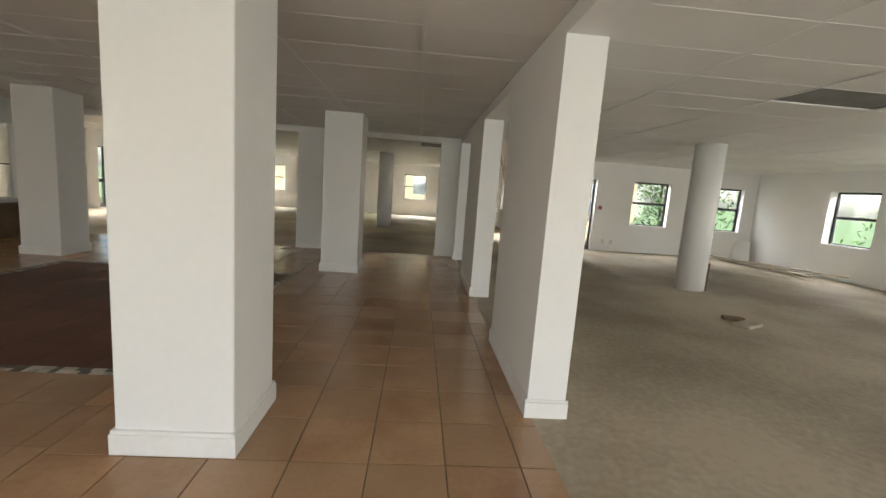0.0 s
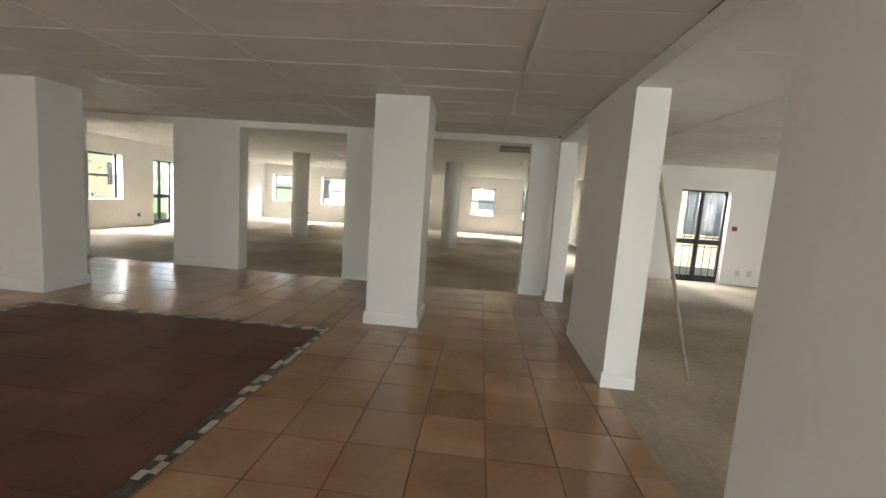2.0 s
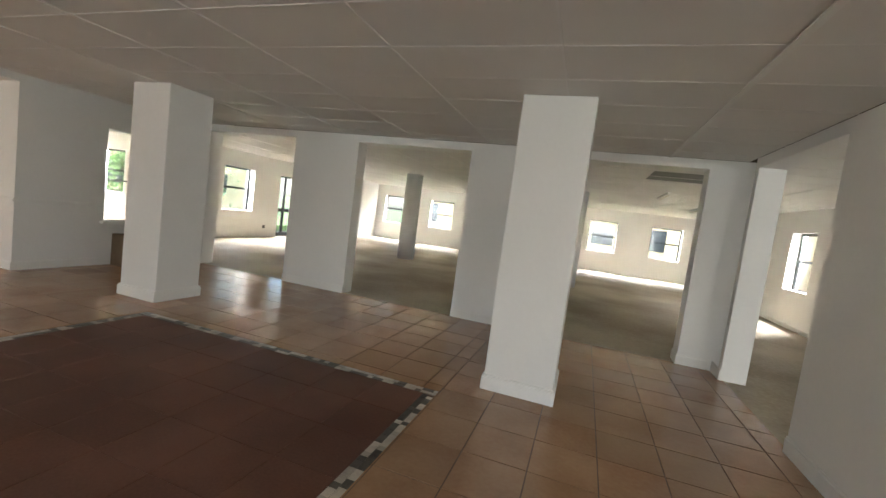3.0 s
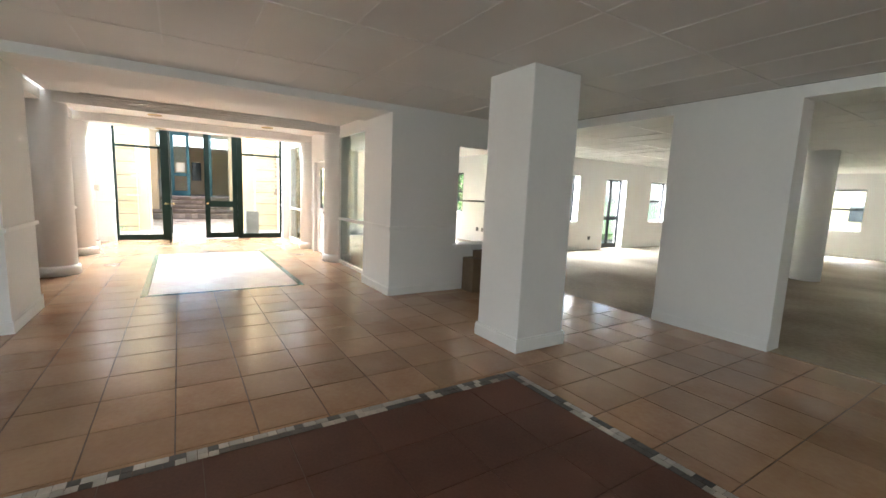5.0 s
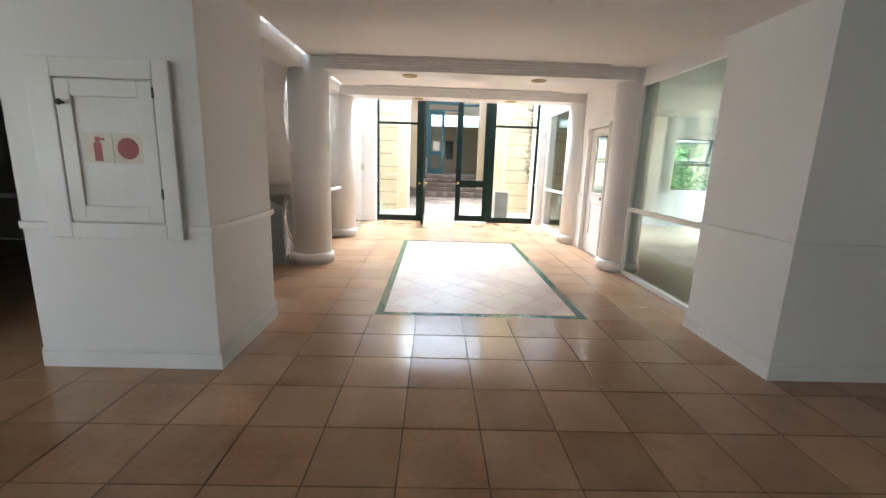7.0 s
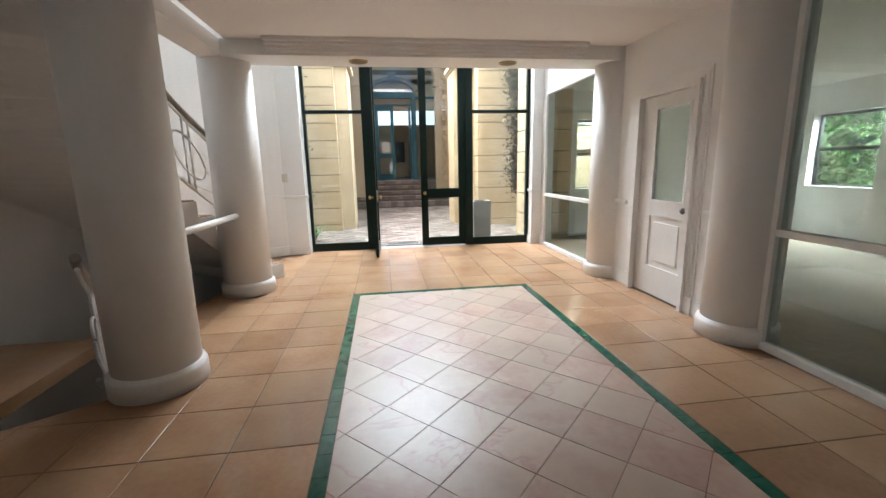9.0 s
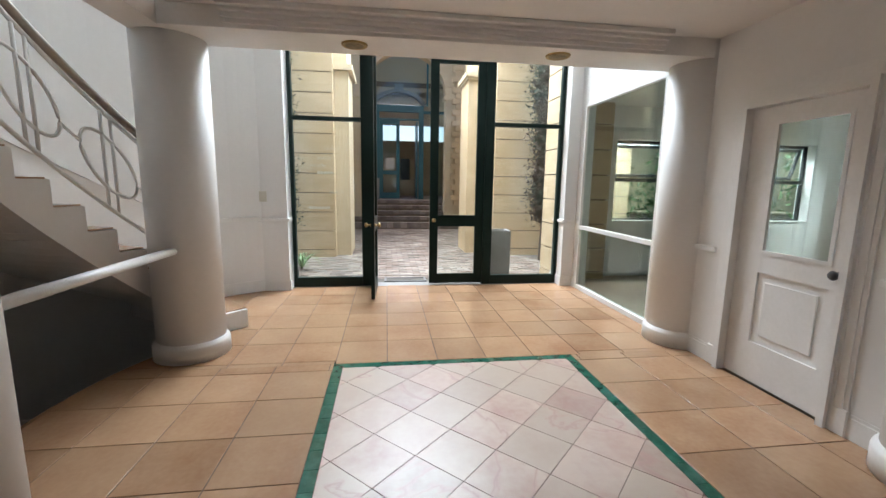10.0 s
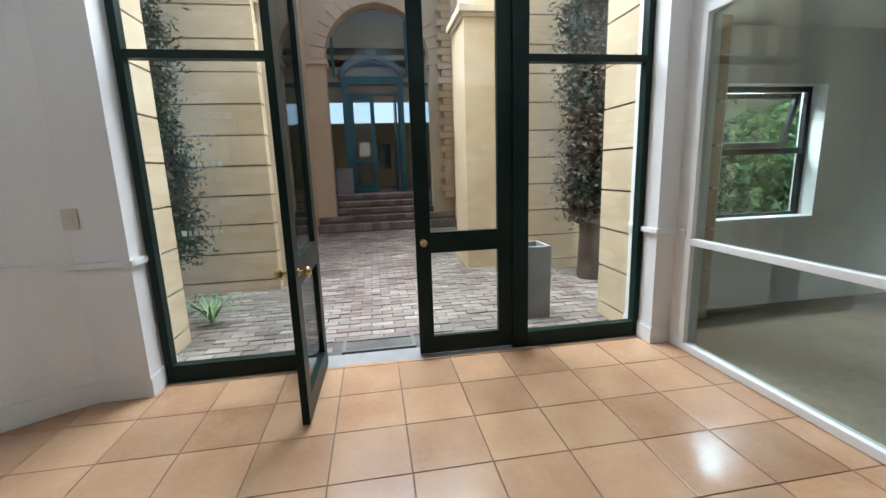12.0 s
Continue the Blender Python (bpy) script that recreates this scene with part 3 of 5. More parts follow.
def window(axis, a0, a1, z0, z1, p, inward, mid=0.52, door=False, lit=1.0, gate=False, inside=0.0):
    """Black framed window or glazed door in an outer wall. p: plane of the frame; inward: +1 or -1 along the other axis."""
    k = 1 if door else 0
    count[k] += 1
    w = thing(("door_%d" if door else "window_%d") % count[k],
              "black framed glazed door with a middle rail" if door else "black aluminium window of two lights, one above the other",
              "door" if door else "window", kind="structure")
    t, f = 0.045, 0.05

    def b(name, a, c, lo, hi, mat, parent, dp=0.0, th=t):
        q0, q1 = p + dp - th / 2, p + dp + th / 2
        return boxes(name, mat, parent, (a, c, q0, q1, lo, hi) if axis == "x" else (q0, q1, a, c, lo, hi))

    zm = z0 + (z1 - z0) * mid
    for nm, g in (("frame_jamb", (a0, a0 + f, z0, z1)), ("frame_jamb", (a1 - f, a1, z0, z1)), ("frame_head", (a0 + f, a1 - f, z1 - f, z1)), ("frame_foot", (a0 + f, a1 - f, z0, z0 + (0.14 if door else f)))):
        b(nm, *g, BLACKFRAME, w)
    b("transom", a0 + f, a1 - f, zm - (0.06 if door else 0.03), zm + (0.06 if door else 0.03), BLACKFRAME, w)
    if door:
        b("stile", (a0 + a1) / 2 - 0.05, (a0 + a1) / 2 + 0.05, z0 + 0.14, z1 - f, BLACKFRAME, w, 0.004)
    for lo, hi in ((z0 + 0.04, zm), (zm, z1 - 0.04)):
        ob = b("pane", a0 + f - 0.01, a1 - f + 0.01, lo, hi, GLASS, w, 0, 0.006)
        ob.visible_shadow = False
    if gate:
        n = 7
        for i in range(n):
            a = a0 + 0.06 + i * (a1 - a0 - 0.12) / (n - 1)
            b("gate_bar", a - 0.006, a + 0.006, z0 + 0.04, z1 - 0.05, BLACKFRAME, w, inward * 0.07, 0.018)
        for z in (z0 + 0.06, zm - 0.1, zm + 0.1, z1 - 0.09):
            b("gate_rail", a0 + 0.05, a1 - 0.05, z - 0.012, z + 0.012, BLACKFRAME, w, inward * 0.09, 0.012)
    if not door:
        q = p + inward * 0.1
        q0, q1 = min(p + inward * 0.03, p + inward * 0.2), max(p + inward * 0.03, p + inward * 0.2)
        boxes("sill", TRIM, w, (a0, a1, q0, q1, z0 + 0.001, z0 + 0.02) if axis == "x" else (q0, q1, a0, a1, z0 + 0.001, z0 + 0.02), bevel=0.003)
    if lit:
        mid_a, out = (a0 + a1) / 2, p - inward * 0.42
        way = (0, inward) if axis == "x" else (inward, 0)
        x, y = (mid_a, out) if axis == "x" else (out, mid_a)
        window_lamp(x, y, 2.62, a1 - a0, 0.62, way, WINDOW_LIGHT * lit)
    if inside:
        mid_a, q = (a0 + a1) / 2, p + inward * 0.05
        x, y = (mid_a, q) if axis == "x" else (q, mid_a)
        window_lamp(x, y, (z0 + z1) / 2, a1 - a0 - 0.1, z1 - z0 - 0.1, (0, inward) if axis == "x" else (inward, 0), inside, -0.05)
    return w


for a, c in N_WIN:
    window("x", a, c, *WIN, 22.62, -1, lit=0.8)
window("x", -4.26, -3.2, 0, 2.06, 22.62, -1, 0.44, True, lit=0.6)
for a, c in W_WIN:
    window("y", a, c, *WIN, -11.02, 1, lit=0.5)
window("y", 15.48, 16.45, 0, 2.07, -11.02, 1, 0.44, True, lit=0.6)
window("y", 14.3, 15.4, *WIN, 3.67, -1, lit=0.7)
window("y", 17.6, 18.7, *WIN, 3.67, -1, lit=0)
for a, c in E_WIN:
    window("x", a, c, *WIN, 12.82, -1, lit=0.12)
window("x", 4.05, 5.1, 0, 2.06, 12.82, -1, 0.44, True, gate=True, lit=0.2)
window("y", 9.27, 10.42, *WIN, 10.22, -1, lit=0.2)
for a in (5.6, 2.0):
    window("y", a, a + 1.15, *WIN, 10.22, -1, lit=0, inside=8)
window("x", -15.2, -14.07, 0.86, 2.15, 12.82, -1, lit=1.0)
window("x", -12.52, -11.45, 0, 2.12, 12.82, -1, 0.44, True, gate=True, lit=1.0)
for a in (8.4, 10.85):
    wv = window("y", a, a + 1.1, 0.88, 2.16, -16.02, 1, lit=0.6)
    # top-hung light pushed outwards on its stays
    sash = boxes("open_sash", BLACKFRAME, wv, (-0.02, 0.02, a + 0.06, a + 0.11, -0.53, 0), (-0.02, 0.02, a + 0.99, a + 1.04, -0.53, 0), (-0.02, 0.02, a + 0.11, a + 0.99, -0.05, 0), (-0.02, 0.02, a + 0.11, a + 0.99, -0.53, -0.48))
    sash.matrix_basis = pose(-16.07, 0, 2.11, 0, 14, 0)
for a, c, z0, z1 in south:
    window("x", a, c, z0, z1, -3.22, 1, lit=0, inside=7 if a < 1 else 13)

# inner window between hall and office
w = thing("window_inner", "unglazed inner window with a white sill and thin bar", "window", kind="structure")
boxes("window_sill", TRIM, w, (-8.24, -7.90, 8.28, 9.52, 0.655, 0.69), bevel=0.006)
boxes("bar", GREYBOX, w, (-8.11, -8.08, 8.33, 9.47, 1.32, 1.345))
boxes("window_jamb", TRIM, w, (-8.12, -8.07, 9.43, 9.47, 0.69, 2.11))

# entrance glazing
PX0, PX1 = -15.50, -15.42
g = thing("door_entrance", "dark green framed entrance glazing with double doors, one leaf open", "door", kind="structure")
for nm, y0, y1, z0, z1 in (("post", 3.575, 3.625, 0, 5.8), ("post", 4.50, 4.665, 0, 5.8), ("post", 6.20, 6.33, 0, 5.8), ("post", 7.28, 7.33, 0, 5.8),
                           ("bottom_rail", 3.625, 4.50, 0, 0.13), ("bottom_rail", 6.33, 7.28, 0, 0.13), ("transom", 3.625, 4.50, 2.23, 2.285), ("transom", 6.33, 7.28, 2.23, 2.285),
                           ("head", 4.665, 6.20, 3.20, 3.42), ("transom", 3.625, 4.50, 4.5, 4.56), ("transom", 6.33, 7.28, 4.5, 4.56), ("transom", 4.665, 6.2, 4.5, 4.56)):
    boxes(nm, GREENFRAME, g, (PX0, PX1, y0, y1, z0 + 0.002, z1), bevel=0.004)
for y0, y1, z0, z1 in ((3.61, 4.51, 0.12, 2.24), (3.61, 4.51, 2.28, 4.51), (6.32, 7.29, 0.12, 2.24), (6.32, 7.29, 2.28, 4.51), (4.66, 6.21, 3.41, 4.51),
                       (3.61, 4.51, 4.55, 5.8), (6.32, 7.29, 4.55, 5.8), (4.66, 6.21, 4.55, 5.8)):
    pane("pane", g, -15.463, -15.457, y0, y1, z0, z1)


def leaf(parent, m, w=0.80):
    """A tall glazed door leaf from its hinge along +x, in a local frame set by m."""
    d = part("door_leaf", bmesh_boxes([(0, 0.115, -0.022, 0.022, 0.02, 3.17), (w - 0.115, w, -0.022, 0.022, 0.02, 3.17), (0.115, w - 0.115, -0.022, 0.022, 3.03, 3.17),
                                       (0.115, w - 0.115, -0.022, 0.022, 0.84, 1.0), (0.115, w - 0.115, -0.022, 0.022, 0.02, 0.16)]), GREENFRAME, parent)
    d.matrix_basis = m
    for z0, z1 in ((0.155, 0.845), (0.995, 3.035)):
        pane("pane", d, 0.11, w - 0.11, -0.003, 0.003, z0, z1)
    for sgn in (-1, 1):
        bm = bmesh.new()
        mm = Matrix.Translation((w - 0.055, 0, 0.93)) @ Matrix.Rotation(radians(-90 * sgn), 4, "X")
        lathe(bm, 0, 0, [(0.022, 0.0221), (0.022, 0.03), (0.009, 0.034), (0.009, 0.058), (0.024, 0.066), (0.029, 0.08), (0.022, 0.095), (0.005, 0.1)], 20)
        bmesh.ops.transform(bm, matrix=mm, verts=bm.verts)
        part("door_knob", bm, BRASS, d, "round worn brass knob")
    return d


def bmesh_boxes(bs):
    bm = bmesh.new()
    for b in bs:
        box(bm, *b)
    return bm


leaf(g, pose(-15.46, 6.20, 0, 0, 0, -90), 0.765)
leaf(g, pose(-15.46, 4.69, 0, 0, 0, -1.5), 0.82)
structure(boxes("trim_threshold", GREYPOT, None, (-15.62, -15.40, 3.56, 7.33, -0.05, 0.001)), "worn grey stone threshold", "threshold")

# white panelled door
d = thing("door_white", "white panelled door with a dusty glass upper light", "door", kind="structure")
boxes("door_frame", TRIM, d, (-12.5, -12.455, 7.45, 7.6, 0.001, 2.05), (-11.665, -11.62, 7.45, 7.6, 0.001, 2.05), (-12.455, -11.665, 7.45, 7.6, 2.005, 2.049))
bm = bmesh_boxes([(-12.455, -12.26, 7.515, 7.555, 0.012, 2.0), (-11.76, -11.665, 7.515, 7.555, 0.012, 2.0), (-12.26, -11.76, 7.515, 7.555, 1.90, 2.0),
                  (-12.26, -11.76, 7.515, 7.555, 0.83, 0.97), (-12.26, -11.76, 7.515, 7.555, 0.012, 0.31)])
lf = part("door_leaf", bm, TRIM, d)
boxes("raised_panel", TRIM, lf, (-12.26, -11.76, 7.53, 7.55, 0.31, 0.83))
boxes("raised_panel_centre", TRIM, lf, (-12.20, -11.82, 7.520, 7.532, 0.37, 0.77), bevel=0.005)
boxes("glazing_bead", TRIM, lf, (-12.26, -12.235, 7.508, 7.53, 0.97, 1.90), (-11.785, -11.76, 7.508, 7.53, 0.97, 1.90), (-12.235, -11.785, 7.508, 7.53, 1.875, 1.90), (-12.235, -11.785, 7.508, 7.53, 0.97, 0.995))
pane("pane", lf, -12.25, -11.77, 7.534, 7.54, 0.98, 1.89, OFFICE_GLASS)
bm = bmesh.new()
lathe(bm, 0, 0, [(0.024, 0.0), (0.024, 0.008), (0.01, 0.012), (0.01, 0.035), (0.026, 0.045), (0.03, 0.06), (0.02, 0.075), (0.004, 0.08)], 20)
bmesh.ops.transform(bm, matrix=Matrix.Translation((-11.70, 7.514, 0.93)) @ Matrix.Rotation(radians(90), 4, "X"), verts=bm.verts)
part("door_knob", bm, GREYBOX, lf, "dark metal knob")
bm = bmesh.new()
for k, (e, q) in enumerate(((0.10, 0.012), (0.075, 0.02), (0.03, 0.027))):
    y = 7.5 - q
    box(bm, -12.49 - e, -12.49, y, 7.499, 0.15, 2.04 + e)
    box(bm, -11.63, -11.63 + e, y, 7.499, 0.15, 2.04 + e)
    box(bm, -12.49, -11.63, y - 0.0005, 7.499, 2.04, 2.04 + e)
part("architrave", bm, TRIM, d)
boxes("plinth_block", TRIM, d, (-12.60, -12.49, 7.472, 7.499, 0.003, 0.16), (-11.63, -11.52, 7.472, 7.499, 0.003, 0.16), bevel=0.003)


# glazed partitions
def partition(x0, x1, top):
    p = thing("window_partition", "white framed full-height glass partition with a waist rail", "glass partition", kind="structure")
    f = 0.05
    for nm, b in (("frame_stile", (x0, x0 + f, 0.004, top)), ("frame_stile", (x1 - f, x1, 0.004, top)), ("frame_head", (x0 + f, x1 - f, top - f, top)), ("frame_foot", (x0 + f, x1 - f, 0.004, 0.06)), ("waist_rail", (x0 + f, x1 - f, 0.845, 0.895))):
        boxes(nm, TRIM, p, (b[0], b[1], 7.482, 7.55, b[2], b[3]), bevel=0.004)
    for z0, z1 in ((0.05, 0.86), (0.88, top - 0.04)):
        pane("pane", p, x0 + 0.04, x1 - 0.04, 7.515, 7.521, z0, z1, OFFICE_GLASS)


partition(-15.12, -13.42, 2.52)
partition(-10.85, -9.06, 2.45)

# curved stairs, up and down
RISE, STEP, DOWN, N = 0.178, 5.4, 6.6, 17      # degrees a step, up and down


def flight(a0, z0, label, steps=N, turn=STEP):
    st = thing("stair", label, "stair", kind="structure")
    for i in range(steps):
        a, b = a0 + turn * i, a0 + turn * (i + 1)
        top = z0 + RISE * (i + 1)
        low0, low1 = z0 + RISE * i - 0.22, z0 + RISE * (i + 1) - 0.22
        if z0 == 0 and i < 2:
            low0 = low1 = 0.004
        bm = bmesh.new()
        vs = []
        n = 3
        for k in range(n + 1):
            c = a + (b - a) * k / n
            low = low0 + (low1 - low0) * k / n
            vs.append([bm.verts.new((*polar(r, c), z)) for r, z in ((RI, low), (RO, low), (RO, top), (RI, top))])
        for u, v in zip(vs, vs[1:]):
            for k in range(4):
                bm.faces.new((u[k], u[(k + 1) % 4], v[(k + 1) % 4], v[k]))
        bm.faces.new(vs[0])
        bm.faces.new(vs[-1][::-1])
        part("step", bm, WHITE, st)
        bm = bmesh.new()
        pts = [polar(RI + 0.03, a + 0.05), polar(RO - 0.02, a + 0.05), polar(RO - 0.02, (a + b) / 2), polar(RO - 0.02, b - 0.05), polar(RI + 0.03, b - 0.05), polar(RI + 0.03, (a + b) / 2)]
        prism(bm, pts, top + 0.001, top + 0.012)
        part("tread_tile", bm, TERRA, st)
    return st


flight(222, 0.0, "curved white stair with terracotta treads, rising")
flight(303 - 16 * DOWN, -RISE * N, "curved white stair going down to the dark", 16, DOWN)


def balustrade(a0, z0, i0, i1, label, turn=STEP):
    """White tubular rail with rings between paired bars, along the inner side of a flight."""
    rail = thing("balustrade", label, "railing")
    r = RI + 0.06

    def at(deg, h):
        return (*polar(r, deg), z0 + RISE * ((deg - a0) / turn + 1) + h)

    degs = [a0 + turn * i0 + k * turn * (i1 - i0) / 40 for k in range(41)]
    bm = bmesh.new()
    tube(bm, [at(q, 0.93) for q in degs], 0.028, 10)
    part("handrail", bm, RAILWOOD, rail, "brown handrail")
    for nm, h in (("top_tube", 0.86), ("bottom_tube", 0.16)):
        bm = bmesh.new()
        tube(bm, [at(q, h) for q in degs], 0.014, 8)
        part(nm, bm, TRIM, rail)
    k = i0 + 1.1
    while k < i1 - 0.6:
        mid = a0 + turn * k
        for o in (-0.85, 0.85):
            bm = bmesh.new()
            tube(bm, [at(mid + o, 0.16), at(mid + o, 0.86)], 0.011, 8)
            part("bar", bm, TRIM, rail)
        bm = bmesh.new()
        half = 0.19 / r
        tube(bm, [at(mid + math.degrees(half) * math.cos(q * math.tau / 36), 0.50 + 0.19 * math.sin(q * math.tau / 36)) for q in range(36)], 0.011, 8, True)
        part("ring", bm, TRIM, rail)
        if k + 2.3 < i1 - 0.6:
            bm = bmesh.new()
            tube(bm, [at(mid + math.degrees(half), 0.5), at(mid + 2.3 * turn - math.degrees(half), 0.5)], 0.010, 8)
            part("link_bar", bm, TRIM, rail)
        k += 2.3


balustrade(222, 0.0, 1.4, 15.5, "white tubular stair railing with rings and a brown handrail")
balustrade(197.4, -RISE * N, 11.0, 15.8, "white tubular railing of the stair going down", DOWN)
bm = bmesh.new()
tube(bm, [(-12.98, 3.24, 0.90), (-11.3, 3.27, 0.92)], 0.03, 12)
tagged(part("guard_rail", bm, TRIM), "white round guard rail between two columns", "railing")

# dado along the curved wall
bm = bmesh.new()
for base, z0, turn in ((222, 0.0, STEP), (197.4, -RISE * N, DOWN)):
    q = [base - (12.6 if z0 == 0 else 6) + k * 3.0 for k in range(40)]
    for a, b in zip(q, q[1:]):
        za, zb = (z0 + RISE * max(0, (v - base) / turn) + 0.93 for v in (a, b))
        v = [bm.verts.new((*polar(r, c), z + h)) for c, z in ((a, za), (b, zb)) for r, h in ((RO + 0.01, 0), (RO - 0.026, 0), (RO - 0.026, 0.045), (RO + 0.01, 0.045))]
        for k in range(4):
            bm.faces.new((v[k], v[(k + 1) % 4], v[4 + (k + 1) % 4], v[4 + k]))
structure(part("dado_rail_curved", bm, TRIM), "white dado rail that follows the stair", "rail")

bm = bmesh.new()


def curved_strip(a, b, z0, z1):
    v = [bm.verts.new((*polar(q, c), z)) for c in (a, b) for q, z in ((RO + 0.01, z0), (RO - 0.016, z0), (RO - 0.016, z1), (RO + 0.01, z1))]
    for f in ((0, 1, 5, 4), (1, 2, 6, 5), (2, 3, 7, 6), (3, 0, 4, 7), (3, 2, 1, 0), (4, 5, 6, 7)):
        bm.faces.new([v[k] for k in f])


for k in range(5):
    curved_strip(209 + k * 2.6, 209 + (k + 1) * 2.6, 0.003, 0.15)
for i in range(14):
    a = 222 + STEP * i
    lo = RISE * (i + 1) + 0.013
    for k in range(2):
        curved_strip(a + k * STEP / 2, a + (k + 1) * STEP / 2, lo, lo + 0.12)
    curved_strip(a - 0.9, a, lo - RISE, lo + 0.12)
structure(part("baseboard_stair", bm, TRIM), "white skirting stepped along the stair wall", "skirting")

# downlights
for x, y in ((-11.11, 4.58), (-11.11, 6.25), (-13.06, 4.6), (-13.04, 6.22)):
    dl = thing("downlight", "unlit recessed downlight with a brass ring", "ceiling light", "downlights in the beams")
    dl.location = (x, y, 2.475)
    bm = bmesh.new()
    lathe(bm, 0, 0, [(0.075, -0.001), (0.085, -0.004), (0.095, -0.012), (0.10, -0.004), (0.10, -0.001)], 32)
    part("ring", bm, BRASS, dl)
    bm = bmesh.new()
    lathe(bm, 0, 0, [(0.07, -0.014), (0.07, -0.0135)], 24)
    part("reflector", bm, BRONZE, dl, "dull bronze reflector")

# hose cabinet in the wall
c = thing("hose_cabinet", "white panelled fire hose cabinet set in the wall", "cabinet")
X = -7.978
boxes("cabinet_frame", TRIM, c, (X, X + 0.03, 2.59, 2.735, 0.87, 1.91), (X, X + 0.03, 3.305, 3.40, 0.87, 1.91), (X, X + 0.03, 2.735, 3.305, 1.80, 1.91), (X, X + 0.03, 2.735, 3.305, 0.87, 0.965), bevel=0.006)
cd = boxes("cabinet_door", TRIM, c, (X, X + 0.012, 2.742, 3.298, 0.972, 1.793))
boxes("stile", TRIM, cd, (X + 0.012, X + 0.026, 2.745, 2.83, 0.975, 1.79), (X + 0.012, X + 0.026, 3.21, 3.295, 0.975, 1.79), (X + 0.012, X + 0.026, 2.83, 3.21, 1.70, 1.79), (X + 0.012, X + 0.026, 2.83, 3.21, 0.975, 1.07), bevel=0.004)
bm = bmesh.new()
lathe(bm, 0, 0, [(0.008, 0), (0.008, 0.02), (0.018, 0.03), (0.014, 0.045), (0.004, 0.05)], 16)
bmesh.ops.transform(bm, matrix=Matrix.Translation((X + 0.026, 2.785, 1.66)) @ Matrix.Rotation(radians(90), 4, "Y"), verts=bm.verts)
part("knob", bm, GREYBOX, cd, "small dark knob")
for z in (1.12, 1.70):
    boxes("hinge", GREYBOX, cd, (X + 0.012, X + 0.032, 3.294, 3.303, z, z + 0.06))
sg = thing("fire_sign", "cream sign with red extinguisher and hose symbols", "sign")
boxes("sign_plate", SIGN, sg, (X + 0.0125, X + 0.016, 2.86, 3.03, 1.325, 1.5), (X + 0.0125, X + 0.016, 3.035, 3.205, 1.325, 1.5))
boxes("extinguisher_symbol", RED, sg, (X + 0.0162, X + 0.018, 2.92, 2.965, 1.335, 1.44), (X + 0.0162, X + 0.018, 2.93, 2.955, 1.44, 1.475), (X + 0.0162, X + 0.018, 2.955, 2.985, 1.455, 1.468))
bm = bmesh.new()
lathe(bm, 0, 0, [(0.062, 0.0162), (0.062, 0.0178)], 32)
lathe(bm, 0, 0, [(0.038, 0.0179), (0.038, 0.0182)], 24)
bmesh.ops.transform(bm, matrix=Matrix.Translation((X, 3.118, 1.412)) @ Matrix.Rotation(radians(90), 4, "Y"), verts=bm.verts)
part("hose_symbol", bm, RED, sg)

# small things of the hall and wings
b = thing("stacked_boards", "brown boards leaning under the inner window", "board")
boxes("board", CARDBOARD, b, (-7.93, -7.62, 8.62, 9.45, 0.003, 0.60), bevel=0.006)
boxes("low_board", CARDBOARD, b, (-7.93, -7.66, 8.44, 8.615, 0.003, 0.5), bevel=0.006)
bm = bmesh.new()
tube(bm, [(1.60, 6.65, 0.012), (1.04, 6.60, 2.08)], 0.016, 8)
tagged(part("pole", bm, TIMBER), "thin wooden pole leaning on the wall", "pole")
for k, (x, y, a, l) in enumerate(((9.3, 11.2, 20, 2.4), (9.0, 10.9, 5, 2.2), (9.2, 10.5, -14, 2.0), (8.8, 11.5, 10, 1.8), (9.4, 10.1, 32, 1.6))):
    pl = boxes("plank", TIMBER, None, (-l / 2, l / 2, -0.06, 0.06, 0, 0.03), bevel=0.003)
    pl.matrix_world = pose(x, y, 0.002 + 0.0315 * k, 0, 0, a + 90)
    tagged(pl, "loose pale timber plank lying on the screed", "plank", "heap of planks")
pn = boxes("leaning_panel", TRIM, None, (-0.22, 0.22, 0, 0.02, 0, 0.6), bevel=0.003)
pn.matrix_world = pose(9.62, 12.42, 0.003, -18, 0, -30)
tagged(pn, "small white panel leaning in the corner", "panel")
bk = boxes("board_offcut", TIMBER, None, (-0.16, 0.16, -0.1, 0.1, 0, 0.04), bevel=0.004)
bk.matrix_world = pose(4.3, 5.62, 0.002, 0, 0, 25)
tagged(bk, "pale board offcut on the screed", "offcut")
bk = boxes("dark_offcut", CARDBOARD, None, (-0.13, 0.13, -0.05, 0.05, 0, 0.05), bevel=0.004)
bk.matrix_world = pose(4.28, 5.85, 0.002, 0, 0, -15)
tagged(bk, "brown board offcut on the screed", "offcut")
ps = boxes("column_board", CARDBOARD, None, (-0.05, 0.05, -0.012, 0.012, 0.003, 0.5), bevel=0.002)
ps.matrix_world = pose(5.21, 7.72, 0, 0, 0, 60)
tagged(ps, "brown board leaning against the column", "board")
tagged(boxes("alarm_call_point", RED, None, (5.2, 5.3, 12.62, 12.648, 1.21, 1.31), bevel=0.005), "red fire alarm call point on the wall", "alarm")


